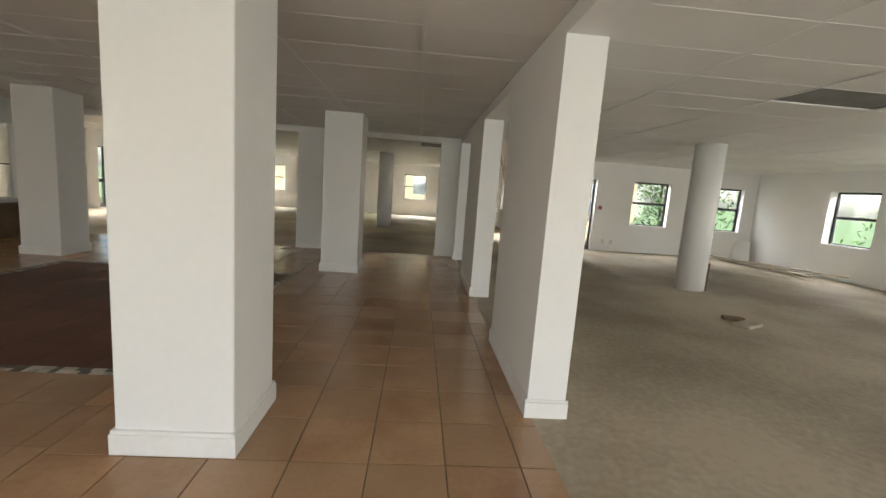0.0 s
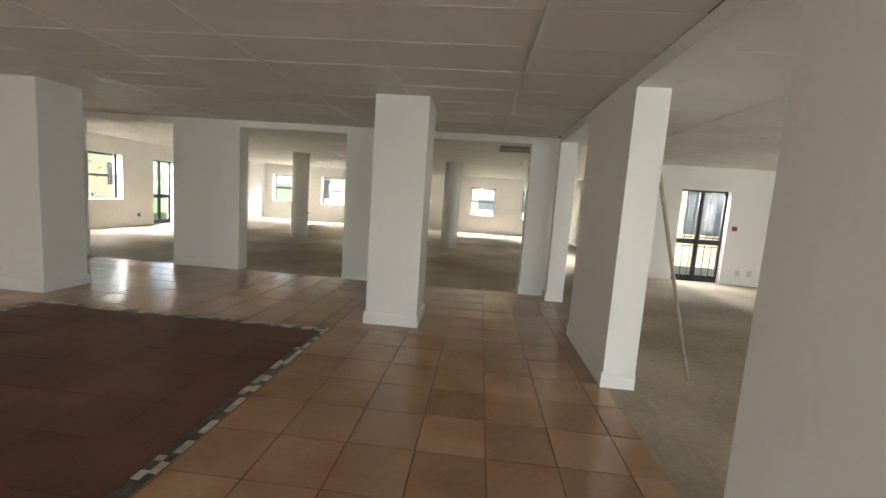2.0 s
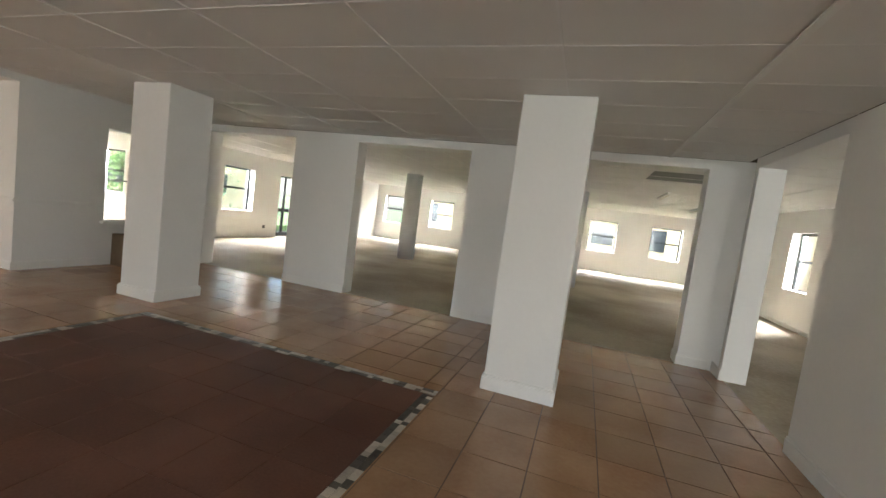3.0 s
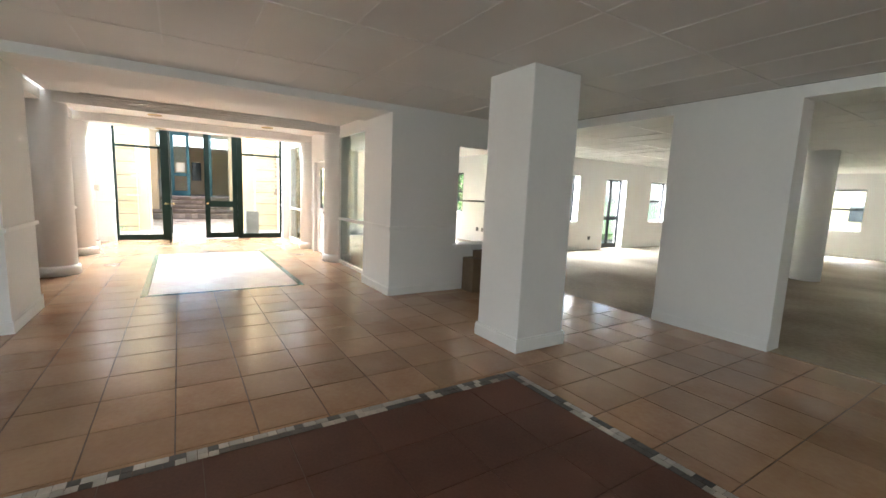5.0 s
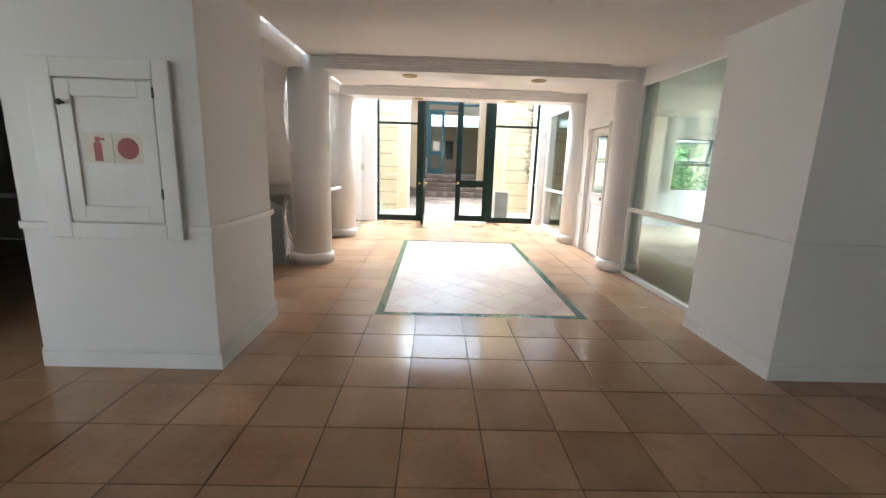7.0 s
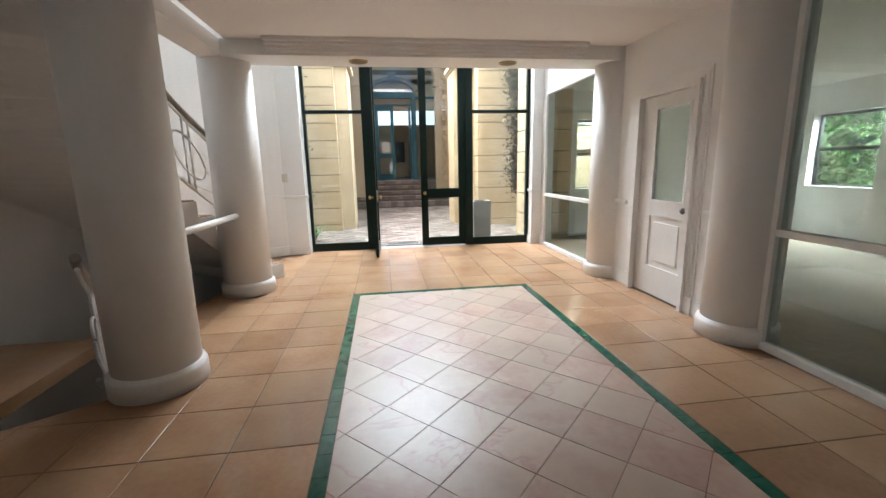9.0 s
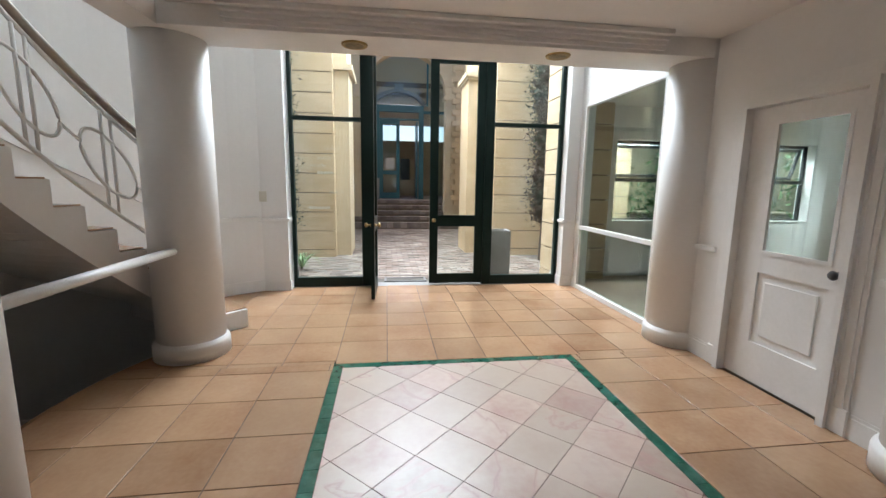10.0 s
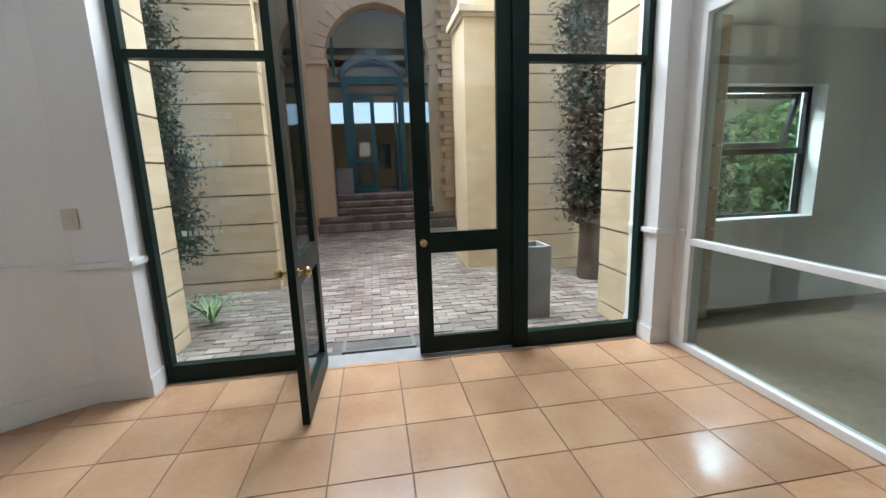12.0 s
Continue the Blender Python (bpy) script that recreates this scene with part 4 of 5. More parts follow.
def socket(x, y, z, axis, sgn, mat=CREAMPL, w=0.09, h=0.13):
    t = 0.012 * sgn
    lo, hi = min(0, t), max(0, t)
    b = (x - w / 2, x + w / 2, y + lo, y + hi, z - h / 2, z + h / 2) if axis == "x" else (x + lo, x + hi, y - w / 2, y + w / 2, z - h / 2, z + h / 2)
    o = thing("wall_switch", "small wall plate on white plaster", "switch", "wall plates")
    boxes("plate", mat, o, b, bevel=0.003)
    q = [v for v in b]
    for i, k in ((0, 1), (2, 3)):
        if abs(q[k] - q[i]) > 0.02:
            q[i], q[k] = q[i] + 0.03, q[k] - 0.03
        else:
            e = 0.004 * sgn
            q[i], q[k] = q[i] + (e if sgn > 0 else e), q[k] + e
    q[4], q[5] = q[4] + 0.035, q[5] - 0.035
    boxes("rocker", mat, o, tuple(q), bevel=0.001)


socket(-15.249, 3.27, 1.24, "y", 1)
socket(-10.799, 14.88, 0.34, "y", 1, GREYBOX, 0.1, 0.1)
for x in (-13.2, -12.93):
    socket(x, 12.649, 0.4, "x", -1, GREYBOX, 0.12, 0.12)
for x in (5.45, 5.7, 7.9):
    socket(x, 12.649, 0.28, "x", -1)
for x in (-8.6, -5.3, -1.6):
    socket(x, 22.399, 0.35, "x", -1, GREYBOX, 0.1, 0.1)
socket(-9.0, 2.409, 1.5, "x", -1, GREYBOX, 0.1, 0.16)


tagged(boxes("sounder", CREAMPL, None, (-7.978, -7.93, 2.02, 2.12, 2.24, 2.33), bevel=0.008), "small cream alarm sounder high on the wall", "alarm")

# bare light battens under the wing's ceiling
for x, y, l in ((0.6, 14.5, 1.4), (1.9, 17.6, 1.2)):
    o = thing("light_batten", "bare white fluorescent batten, unlit", "ceiling light", "battens")
    boxes("housing", TRIM, o, (x - 0.03, x + 0.03, y - l / 2, y + l / 2, CEILING - 0.03, CEILING + 0.018), bevel=0.006)
    bm = bmesh.new()
    tube(bm, [(x, y - l / 2 + 0.05, CEILING - 0.052), (x, y + l / 2 - 0.05, CEILING - 0.052)], 0.013, 10)
    part("lamp_tube", bm, CREAMPL, o)

# courtyard
PZ = -0.03


def rusticated(name, x0, x1, y0, y1, z1, label, pitch=0.373, first_z=0.11):
    """Cream brick block with a dark recessed joint every few courses."""
    w = thing(name, label, "wall", kind="structure")
    boxes("core", GROOVE, w, (x0 + 0.03, x1 - 0.03, y0 + 0.03, y1 - 0.03, PZ - 0.2, z1))
    z = first_z - pitch
    while z < z1:
        lo, hi = max(PZ - 0.1, z + 0.009), min(z1, z + pitch - 0.009)
        if hi - lo > 0.05:
            boxes("brick_band", BRICK, w, (x0, x1, y0, y1, lo, hi))
        z += pitch
    return w


rusticated("wall_pier_left", -16.35, -15.64, 2.6, 3.37, 6.4, "cream brick pier with recessed dark joints")
rusticated("wall_pier_right", -16.12, -15.64, 7.345, 8.2, 6.4, "cream brick pier with recessed dark joints")
rusticated("wall_court_left", -18.9, -18.02, 1.2, 3.84, 6.6, "cream brick courtyard block with recessed dark joints")
rusticated("wall_court_right", -18.9, -18.06, 7.02, 10.0, 6.6, "cream brick courtyard block with recessed dark joints")
structure(boxes("wall_court_pilaster_left", SMOOTH, None, (-19.2, -18.22, 3.84, 4.12, PZ - 0.1, 3.55), (-19.3, -18.16, 3.84, 4.2, 3.55, 3.66), (-19.2, -18.22, 3.84, 4.1, 3.66, 6.6), bevel=0.008), "smooth cream pilaster with a band", "pilaster")
structure(boxes("wall_court_pilaster_right", BRICK, None, (-19.3, -18.45, 6.52, 7.02, PZ - 0.1, 3.55), (-19.2, -18.6, 6.6, 7.02, 3.70, 6.6), bevel=0.008), "cream brick pilaster", "pilaster")
structure(boxes("trim_pilaster_capital", SMOOTH, None, (-19.4, -18.38, 6.45, 7.02, 3.60, 3.70), (-19.36, -18.415, 6.485, 7.02, 3.551, 3.60), bevel=0.008), "smooth cream capital of the pilaster", "capital")
structure(boxes("wall_court_side_left", BRICK, None, (-23.6, -18.9, 3.3, 3.7, PZ - 0.1, 6.6)), "plain cream brick side wall", "wall")
structure(boxes("wall_court_side_right", BRICK, None, (-23.6, -18.9, 7.3, 7.7, PZ - 0.1, 6.6)), "plain cream brick side wall", "wall")

# toothed brick ends by the arch
q = thing("wall_quoin", "toothed cream brick corner", "wall", kind="structure")
for k in range(30):
    e = 0.11 if k % 2 else 0.0
    boxes("brick", BRICK, q, (-23.55 - 0.0, -23.36, 7.06 - e, 7.299, 0.75 + k * 0.17, 0.75 + k * 0.17 + 0.155))

# arch
AY, AR, AZ, AX0, AX1 = 5.46, 1.30, 4.25, -24.0, -23.6
bm = bmesh.new()
box(bm, AX0, AX1, 2.5, AY - AR, PZ - 0.1, AZ)
box(bm, AX0, AX1, AY + AR, 8.5, PZ - 0.1, AZ)
n = 28
for k in range(n):
    a, b = math.pi * k / n, math.pi * (k + 1) / n
    ya, za, yb, zb = AY + AR * math.cos(a), AZ + AR * math.sin(a), AY + AR * math.cos(b), AZ + AR * math.sin(b)
    v = [bm.verts.new((x, y, z)) for x in (AX0, AX1) for y, z in ((ya, za), (ya, 6.2), (yb, 6.2), (yb, zb))]
    for f in ((0, 1, 2, 3), (7, 6, 5, 4), (0, 3, 7, 4), (1, 5, 6, 2)):
        bm.faces.new([v[i] for i in f])
box(bm, AX0, AX1, 2.5, AY - AR, AZ, 6.2)
box(bm, AX0, AX1, AY + AR, 8.5, AZ, 6.2)
structure(part("wall_arch", bm, SMOOTH), "cream wall with a round arch", "wall")
ring = thing("arch_ring", "round arch of cream voussoirs with a keystone", "arch", kind="structure")
n = 17
for k in range(n):
    a, b = math.pi * (k + 0.03) / n, math.pi * (k + 0.97) / n
    r1 = AR + (0.42 if k == n // 2 else 0.33)
    bm = bmesh.new()
    out = 0.09 if k == n // 2 else 0.05
    poly = [(AY + r * math.cos(c), AZ + r * math.sin(c)) for r, c in ((AR - 0.01, a), (r1, a), (r1, b), (AR - 0.01, b))]
    lo = [bm.verts.new((AX1 - 0.02, y, z)) for y, z in poly]
    hi = [bm.verts.new((AX1 + out, y, z)) for y, z in poly]
    bm.faces.new(lo)
    bm.faces.new(hi[::-1])
    for i in range(4):
        bm.faces.new((lo[i], lo[(i + 1) % 4], hi[(i + 1) % 4], hi[i]))
    part("voussoir", bm, SMOOTH, ring)
structure(boxes("trim_springer", SMOOTH, None, (AX0, AX1 + 0.07, 2.5, AY - AR + 0.06, AZ - 0.13, AZ), (AX0, AX1 + 0.07, AY + AR - 0.06, 8.5, AZ - 0.13, AZ), bevel=0.01), "moulded band at the arch springing", "moulding")

# steps
PLAT = 0.86
st = thing("steps_court", "dark brick courtyard steps up to the arch", "steps", kind="structure")
for k in range(5):
    x1 = -23.2 - 0.28 * k
    boxes("step_core", GROOVE, st, (x1 - 0.3 - (6 if k == 4 else 0), x1 - 0.012, 3.72, 7.28, PZ - 0.1, 0.172 * (k + 1) - 0.012))
    for j in range(16):
        y = 3.72 + j * 0.2225
        boxes("step_brick", STEPBRICK, st, (x1 - 0.28, x1, y + 0.005, y + 0.2175, 0.172 * k + 0.07 - 0.172 * (k == 0) * 0.4, 0.172 * (k + 1)))
structure(boxes("floor_platform", PAVER, None, (-30, -24.6, 2.6, 8.4, 0.6, PLAT - 0.005)), "brick landing behind the arch", "floor")

# far entrance
t = thing("door_far", "teal framed far entrance doors under glazing", "door", kind="structure")
TX = -25.4
for y0, y1, z0, z1 in ((4.42, 4.60, PLAT, 4.22), (6.02, 6.2, PLAT, 4.22), (4.60, 6.02, 3.98, 4.22), (3.5, 4.42, 3.95, 4.05), (6.2, 7.2, 3.95, 4.05), (4.2, 4.26, 4.22, 6.2), (6.3, 6.36, 4.22, 6.2)):
    boxes("frame_member", TEAL, t, (TX - 0.06, TX + 0.06, y0, y1, z0, z1), bevel=0.006)
for nm, y0, y1, z0, z1 in (("door_stile", 4.60, 4.72, PLAT + 0.02, 3.7), ("door_stile", 5.20, 5.32, PLAT + 0.02, 3.7), ("door_rail", 4.72, 5.20, PLAT + 0.02, 1.1), ("door_rail", 4.72, 5.20, 1.75, 1.9), ("door_rail", 4.72, 5.20, 3.55, 3.7)):
    boxes(nm, TEAL, t, (TX - 0.03, TX + 0.03, y0, y1, z0, z1))
pane("pane", t, TX - 0.005, TX + 0.005, 4.7, 5.22, 1.0, 3.6)
boxes("frame_member", TEAL, t, (TX - 0.05, TX + 0.05, 4.6, 6.02, 3.7, 3.76))
boxes("notice", CREAMPL, t, (TX + 0.006, TX + 0.009, 4.82, 5.12, 1.95, 2.35), label="pale paper notice")
op = boxes("door_leaf", TEAL, t, (TX - 0.9, TX - 0.03, 5.94, 5.99, PLAT + 0.02, 3.68), label="open teal leaf")
pane("pane", t, TX - 0.005, TX + 0.005, 3.5, 4.42, PLAT, 3.95)
pane("pane", t, TX - 0.005, TX + 0.005, 6.2, 7.2, PLAT, 3.95)
pane("pane", t, TX - 0.005, TX + 0.005, 2.6, 8.4, 4.22, 6.2)
# solid wall and band built for the courtyard front mirrored in the glazing
structure(boxes("wall_far_upper", SMOOTH, None, (-26.1, -25.9, 2.6, 8.4, 3.6, 4.95), (-26.1, -25.9, 2.6, 8.4, 5.12, 6.2)), "cream wall standing in for the reflection above the far entrance", "wall")
structure(boxes("trim_far_band", GROOVE, None, (-26.08, -25.86, 2.6, 8.4, 4.95, 5.12)), "dark band of the reflected courtyard front", "band")
structure(boxes("wall_far_hall", SMOOTH, None, (-30.2, -30, 2.4, 8.6, 0.6, 3.42), (-30.2, -30, 2.4, 8.6, 4.6, 6.4), (-30, -24, 2.4, 2.6, 0.6, 6.4), (-30, -24, 8.4, 8.6, 0.6, 6.4)), "cream walls of the far entrance hall", "wall")
structure(boxes("ceiling_far_hall", GREYPOT, None, (-30, -25.9, 2.6, 8.4, 4.6, 4.8)), "low ceiling of the far entrance hall", "ceiling")
structure(boxes("roof_far", GROOVE, None, (-30.2, -25.2, 2.4, 8.6, 6.2, 6.4)), "dark roof of the far entrance", "roof")
# solid grey arch added for the arch mirrored in the upper glazing
hood = bmesh.new()
n = 18
for k in range(n):
    a, b = math.pi * (0.12 + 0.76 * k / n), math.pi * (0.12 + 0.76 * (k + 1) / n)
    v = [hood.verts.new((x, 5.31 + 0.95 * math.cos(c) * q, 4.0 + 0.72 * math.sin(c) * q)) for x in (-25.9, -25.62) for c in (a, b) for q in (1.0, 1.16)]
    for f in ((0, 1, 3, 2), (4, 6, 7, 5), (0, 4, 5, 1), (2, 3, 7, 6), (1, 5, 7, 3), (0, 2, 6, 4)):
        hood.faces.new([v[q] for q in f])
box(hood, -25.9, -25.58, 5.15, 5.47, 4.74, 5.0)
structure(part("arch_hood", hood, GREYPOT), "grey arch with a keystone, standing in for a reflection over the far doors", "arch")
tagged(boxes("wall_picture", DARKPANE, None, (-29.998, -29.96, 5.5, 5.95, 1.6, 2.6), bevel=0.004), "dark framed picture on the far wall", "picture")


def planter(x, y, z, w, h):
    p = thing("planter", "square grey fibre-cement planter with soil", "planter", "tall planters")
    p.location = (x, y, z)
    bm = bmesh.new()
    o, i = w / 2, w / 2 - 0.035
    rings = [[bm.verts.new((sx * e, sy * e, hh)) for sx, sy in ((-1, -1), (1, -1), (1, 1), (-1, 1))] for e, hh in ((o * 0.97, 0.002), (o, h), (i, h), (i, h - 0.08))]
    for a, b in zip(rings, rings[1:]):
        for k in range(4):
            bm.faces.new((a[k], a[(k + 1) % 4], b[(k + 1) % 4], b[k]))
    bm.faces.new(rings[0])
    bm.faces.new(rings[-1])
    part("pot", bm, GREYPOT, p)
    boxes("soil", SOIL, p, (-i + 0.002, i - 0.002, -i + 0.002, i - 0.002, h - 0.1, h - 0.07))


planter(-16.28, 6.66, PZ + 0.001, 0.34, 0.73)
planter(-24.95, 4.36, PLAT, 0.45, 0.75)

# door mat in its frame
m = thing("door_mat", "worn pale mat in a dark metal frame", "door mat")
boxes("mat_frame", GREYBOX, m, (-15.9, -15.64, 4.80, 4.83, -0.02, 0.012), (-15.9, -15.64, 5.39, 5.42, -0.02, 0.012), (-15.9, -15.87, 4.83, 5.39, -0.02, 0.012), (-15.67, -15.64, 4.83, 5.39, -0.02, 0.012))
boxes("mat_pad", PAVEBED, m, (-15.87, -15.67, 4.83, 5.39, -0.02, 0.003), label="sandy worn mat pad")

# writing on the left pane, read from outside
sg = thing("window_lettering", "faint white lettering on the glass, seen reversed", "lettering")
rng = random.Random(5)
for z, y0, word, w_ in ((1.86, 4.22, "BLOCK", 0.5), (1.73, 4.10, "FLOOR", 0.24), (1.63, 4.04, "HEALTH", 0.34), (1.54, 3.92, "", 0.2), (1.28, 4.26, "FLOOR", 0.4), (1.07, 3.80, "", 0.28)):
    if word:
        font = bpy.data.curves.new("letters", "FONT")
        font.body, font.size, font.extrude = word, 0.058, 0.0002
        tmp = new("letters", font)
        bpy.context.view_layer.update()
        me = bpy.data.meshes.new_from_object(tmp.evaluated_get(bpy.context.evaluated_depsgraph_get()))
        bpy.data.objects.remove(tmp)
        me.materials.append(CREAMPL)
        ob = new("lettering_line", me)
        ob.parent = sg
        ob.matrix_basis = Matrix(((0, 0, -1, -15.4645), (-1, 0, 0, y0), (0, 1, 0, z), (0, 0, 0, 1)))
    else:
        y = y0
        bm = bmesh.new()
        while y < y0 + w_:
            l = rng.uniform(0.02, 0.035)
            box(bm, -15.4650, -15.4645, y, y + l, z, z + 0.035)
            y += l + 0.012
        part("lettering_line", bm, CREAMPL, sg)


# plants
def leaves(bm, centre, spread, count, size, rng, droop=0.0):
    for _ in range(count):
        p = Vector(centre) + Vector((rng.gauss(0, spread[0]), rng.gauss(0, spread[1]), rng.gauss(0, spread[2])))
        u = Vector((rng.uniform(-1, 1), rng.uniform(-1, 1), rng.uniform(-0.4, 1) - droop)).normalized()
        v = u.orthogonal().normalized()
        v.rotate(Matrix.Rotation(rng.uniform(0, 6.28), 3, u))
        l = size * rng.uniform(0.6, 1.3)
        a, b, c, d = (bm.verts.new(q) for q in (p - u * l, p + v * l * 0.32, p + u * l, p - v * l * 0.32))
        bm.faces.new((a, b, c, d))


def tree(x, y, h, trunk_r, clumps, size, label, leaf=LEAF, seed=1, spread=0.3, bare=0.25, count=130, dead=0):
    rng = random.Random(seed)
    t = thing("tree", label, "tree")
    t.location = (x, y, PZ)
    bm = bmesh.new()
    pts = [(rng.gauss(0, 0.03) * k, rng.gauss(0, 0.03) * k, h * k / 6) for k in range(7)]
    rings = []
    for k, p in enumerate(pts):
        r = trunk_r * (1 - 0.13 * k)
        rings.append([bm.verts.new((p[0] + r * math.cos(j * math.tau / 9) * rng.uniform(0.85, 1.1), p[1] + r * math.sin(j * math.tau / 9), p[2])) for j in range(9)])
    for a, b in zip(rings, rings[1:]):
        for j in range(9):
            bm.faces.new((a[j], a[(j + 1) % 9], b[(j + 1) % 9], b[j])).smooth = True
    bm.faces.new(rings[-1])
    part("trunk", bm, BARK, t)
    crown = bmesh.new()
    limbs = bmesh.new()
    for _ in range(clumps):
        z = h * rng.uniform(bare, 1.05)
        a = rng.uniform(0, 6.28)
        q = spread * rng.uniform(0.3, 1.0) * (1.15 - 0.55 * z / h)
        c = (q * math.cos(a), q * math.sin(a), z)
        k = min(6, max(0, int(6 * (z - 0.2) / h)))
        tube(limbs, [pts[k], ((pts[k][0] + c[0]) / 2, (pts[k][1] + c[1]) / 2, z - 0.12), c], 0.012, 5)
        s = spread * 0.36
        leaves(crown, c, (s, s, s * 1.2), count, size, rng)
    part("limbs", limbs, BARK, t)
    part("crown", crown, leaf, t)
    if dead:
        twigs = bmesh.new()
        for k in range(60):
            z = h * (0.16 + 0.84 * k / 60)
            leaves(twigs, (rng.gauss(0, 0.05), rng.gauss(0, 0.05), z), (0.14, 0.14, 0.1), dead, 0.05, rng)
        part("dead_twigs", twigs, BARK, t, "brown dead inner twigs")
    return t


tree(-17.45, 7.98, 5.6, 0.17, 54, 0.032, "slim dark conifer with a thick bare trunk beside the wall", seed=3, spread=0.34, bare=0.2, count=420, dead=460)
tree(-17.2, 2.85, 5.4, 0.06, 60, 0.034, "slim dark conifer against cream brick", seed=7, spread=0.30, bare=0.12, count=700, dead=60)
rng = random.Random(4)
pl = thing("spider_plant", "strap-leaved green plant at the pier's foot", "plant")
pl.location = (-16.75, 3.42, PZ)
for k in range(34):
    a, l = rng.uniform(0, 6.28), rng.uniform(0.45, 0.75)
    bm = bmesh.new()
    prev = None
    for j in range(6):
        s_ = j / 5
        r = l * s_ * 0.8
        z = 0.02 + l * (1.5 * s_ - 1.35 * s_ * s_)
        w_ = 0.014 * (1 - s_ * 0.9)
        c = Vector((r * math.cos(a), r * math.sin(a), z))
        sd = Vector((-math.sin(a), math.cos(a), 0)) * w_
        cur = (bm.verts.new(c - sd), bm.verts.new(c + sd))
        if prev:
            bm.faces.new((prev[0], prev[1], cur[1], cur[0]))
        prev = cur
    part("leaf", bm, LEAF2, pl)

# gardens and neighbouring buildings seen through the windows
for k, (x, y, h, sp) in enumerate(((14.5, 10.5, 4.5, 1.6), (15.5, 7.2, 5.0, 1.8), (10.8, 19.0, 5.0, 1.8), (11.0, 17.0, 4.5, 1.6), (-19.5, 9.6, 2.0, 0.9), (-15.3, 15.5, 2.8, 1.1), (-17.8, 15.2, 3.2, 1.2),
                                   (-18.4, 11.9, 1.9, 0.9), (14.0, 3.0, 5.0, 1.8))):
    tree(x, y, h, 0.09, 34, 0.11, "leafy green garden tree on the lawn", LEAF2, 20 + k, sp, 0.12, 90)


structure(boxes("wall_garden_low", STEPBRICK, None, (-20.25, -20.0, 8.2, 17.0, -0.12, 0.74)), "low brown brick garden wall", "wall")
structure(boxes("trim_garden_coping", SMOOTH, None, (-20.3, -19.95, 8.2, 17.0, 0.74, 0.79), bevel=0.006), "pale coping on the garden wall", "coping")


def house(x0, x1, y0, y1, h, face, label, n=4):
    """Neighbouring block with its windows and roof edge; face: the side turned to us."""
    b = thing("neighbour_building", label, "building")
    boxes("wall", FACADE, b, (x0, x1, y0, y1, -0.12, h))
    boxes("roof", GREYPOT, b, (x0 - 0.3, x1 + 0.3, y0 - 0.3, y1 + 0.3, h, h + 0.25))
    for st_ in range(int(h // 3)):
        for k in range(n):
            z = 0.9 + 3 * st_
            if face in "sn":
                c = x0 + (k + 0.5) * (x1 - x0) / n
                y = y0 if face == "s" else y1
                wdw = boxes("window", BLACKFRAME, b, (c - 0.7, c + 0.7, y - 0.04, y + 0.04, z, z + 1.4))
                boxes("pane", DARKPANE, wdw, (c - 0.64, c + 0.64, y - 0.05, y + 0.05, z + 0.06, z + 1.34))
            else:
                c = y0 + (k + 0.5) * (y1 - y0) / n
                x = x0 if face == "w" else x1
                wdw = boxes("window", BLACKFRAME, b, (x - 0.04, x + 0.04, c - 0.7, c + 0.7, z, z + 1.4))
                boxes("pane", DARKPANE, wdw, (x - 0.05, x + 0.05, c - 0.64, c + 0.64, z + 0.06, z + 1.34))


house(5.0, 8.4, 16.6, 20, 3.2, "s", "beige brick garden building near the door", 1)
house(-14, 8, 34, 40, 6.0, "s", "beige brick building across the lawn", 7)
house(-30, -24, 10.5, 30, 6.0, "e", "beige brick building beside the garden", 6)

# inlaid floor field of the hall
FX0, FX1, FY0, FY1 = -5.29, -1.88, 3.55, 7.14
TZ = 0.0


def tile_mesh(name, poly, mat, top=0.0, th=0.012, edge=0.0014):
    """Low tile with softened rim about its own centre."""
    cx, cy = sum(p[0] for p in poly) / len(poly), sum(p[1] for p in poly) / len(poly)
    n = len(poly)
    verts, faces = [], []
    for k, (z, e) in enumerate(((top - th, 0), (top - edge * 0.6, 0), (top, edge))):
        for x, y in poly:
            dx, dy = x - cx, y - cy
            l = math.hypot(dx, dy) or 1
            verts.append((dx - dx / l * e * 1.4, dy - dy / l * e * 1.4, z))
    for k in (0, 1):
        for i in range(n):
            j = (i + 1) % n
            faces.append((k * n + i, k * n + j, (k + 1) * n + j, (k + 1) * n + i))
    faces.append(tuple(range(2 * n, 3 * n)))
    me = bpy.data.meshes.new(name)
    me.from_pydata(verts, [], faces)
    me.materials.append(mat)
    return me, (cx, cy)


def clip(poly, a, b, c):
    """Keeps the side a x + b y <= c of a convex outline."""
    out = []
    for i, p in enumerate(poly):
        q = poly[(i + 1) % len(poly)]
        dp, dq = a * p[0] + b * p[1] - c, a * q[0] + b * q[1] - c
        if dp <= 0:
            out.append(p)
        if (dp < 0 < dq) or (dq < 0 < dp):
            s_ = dp / (dp - dq)
            out.append((p[0] + s_ * (q[0] - p[0]), p[1] + s_ * (q[1] - p[1])))
    return out


def area(poly):
    return abs(sum(p[0] * q[1] - q[0] * p[1] for p, q in zip(poly, poly[1:] + poly[:1]))) / 2


def tidy(poly):
    out = []
    for p in poly:
        if not out or math.hypot(p[0] - out[-1][0], p[1] - out[-1][1]) > 0.004:
            out.append(p)
    if len(out) > 2 and math.hypot(out[0][0] - out[-1][0], out[0][1] - out[-1][1]) < 0.004:
        out.pop()
    return out


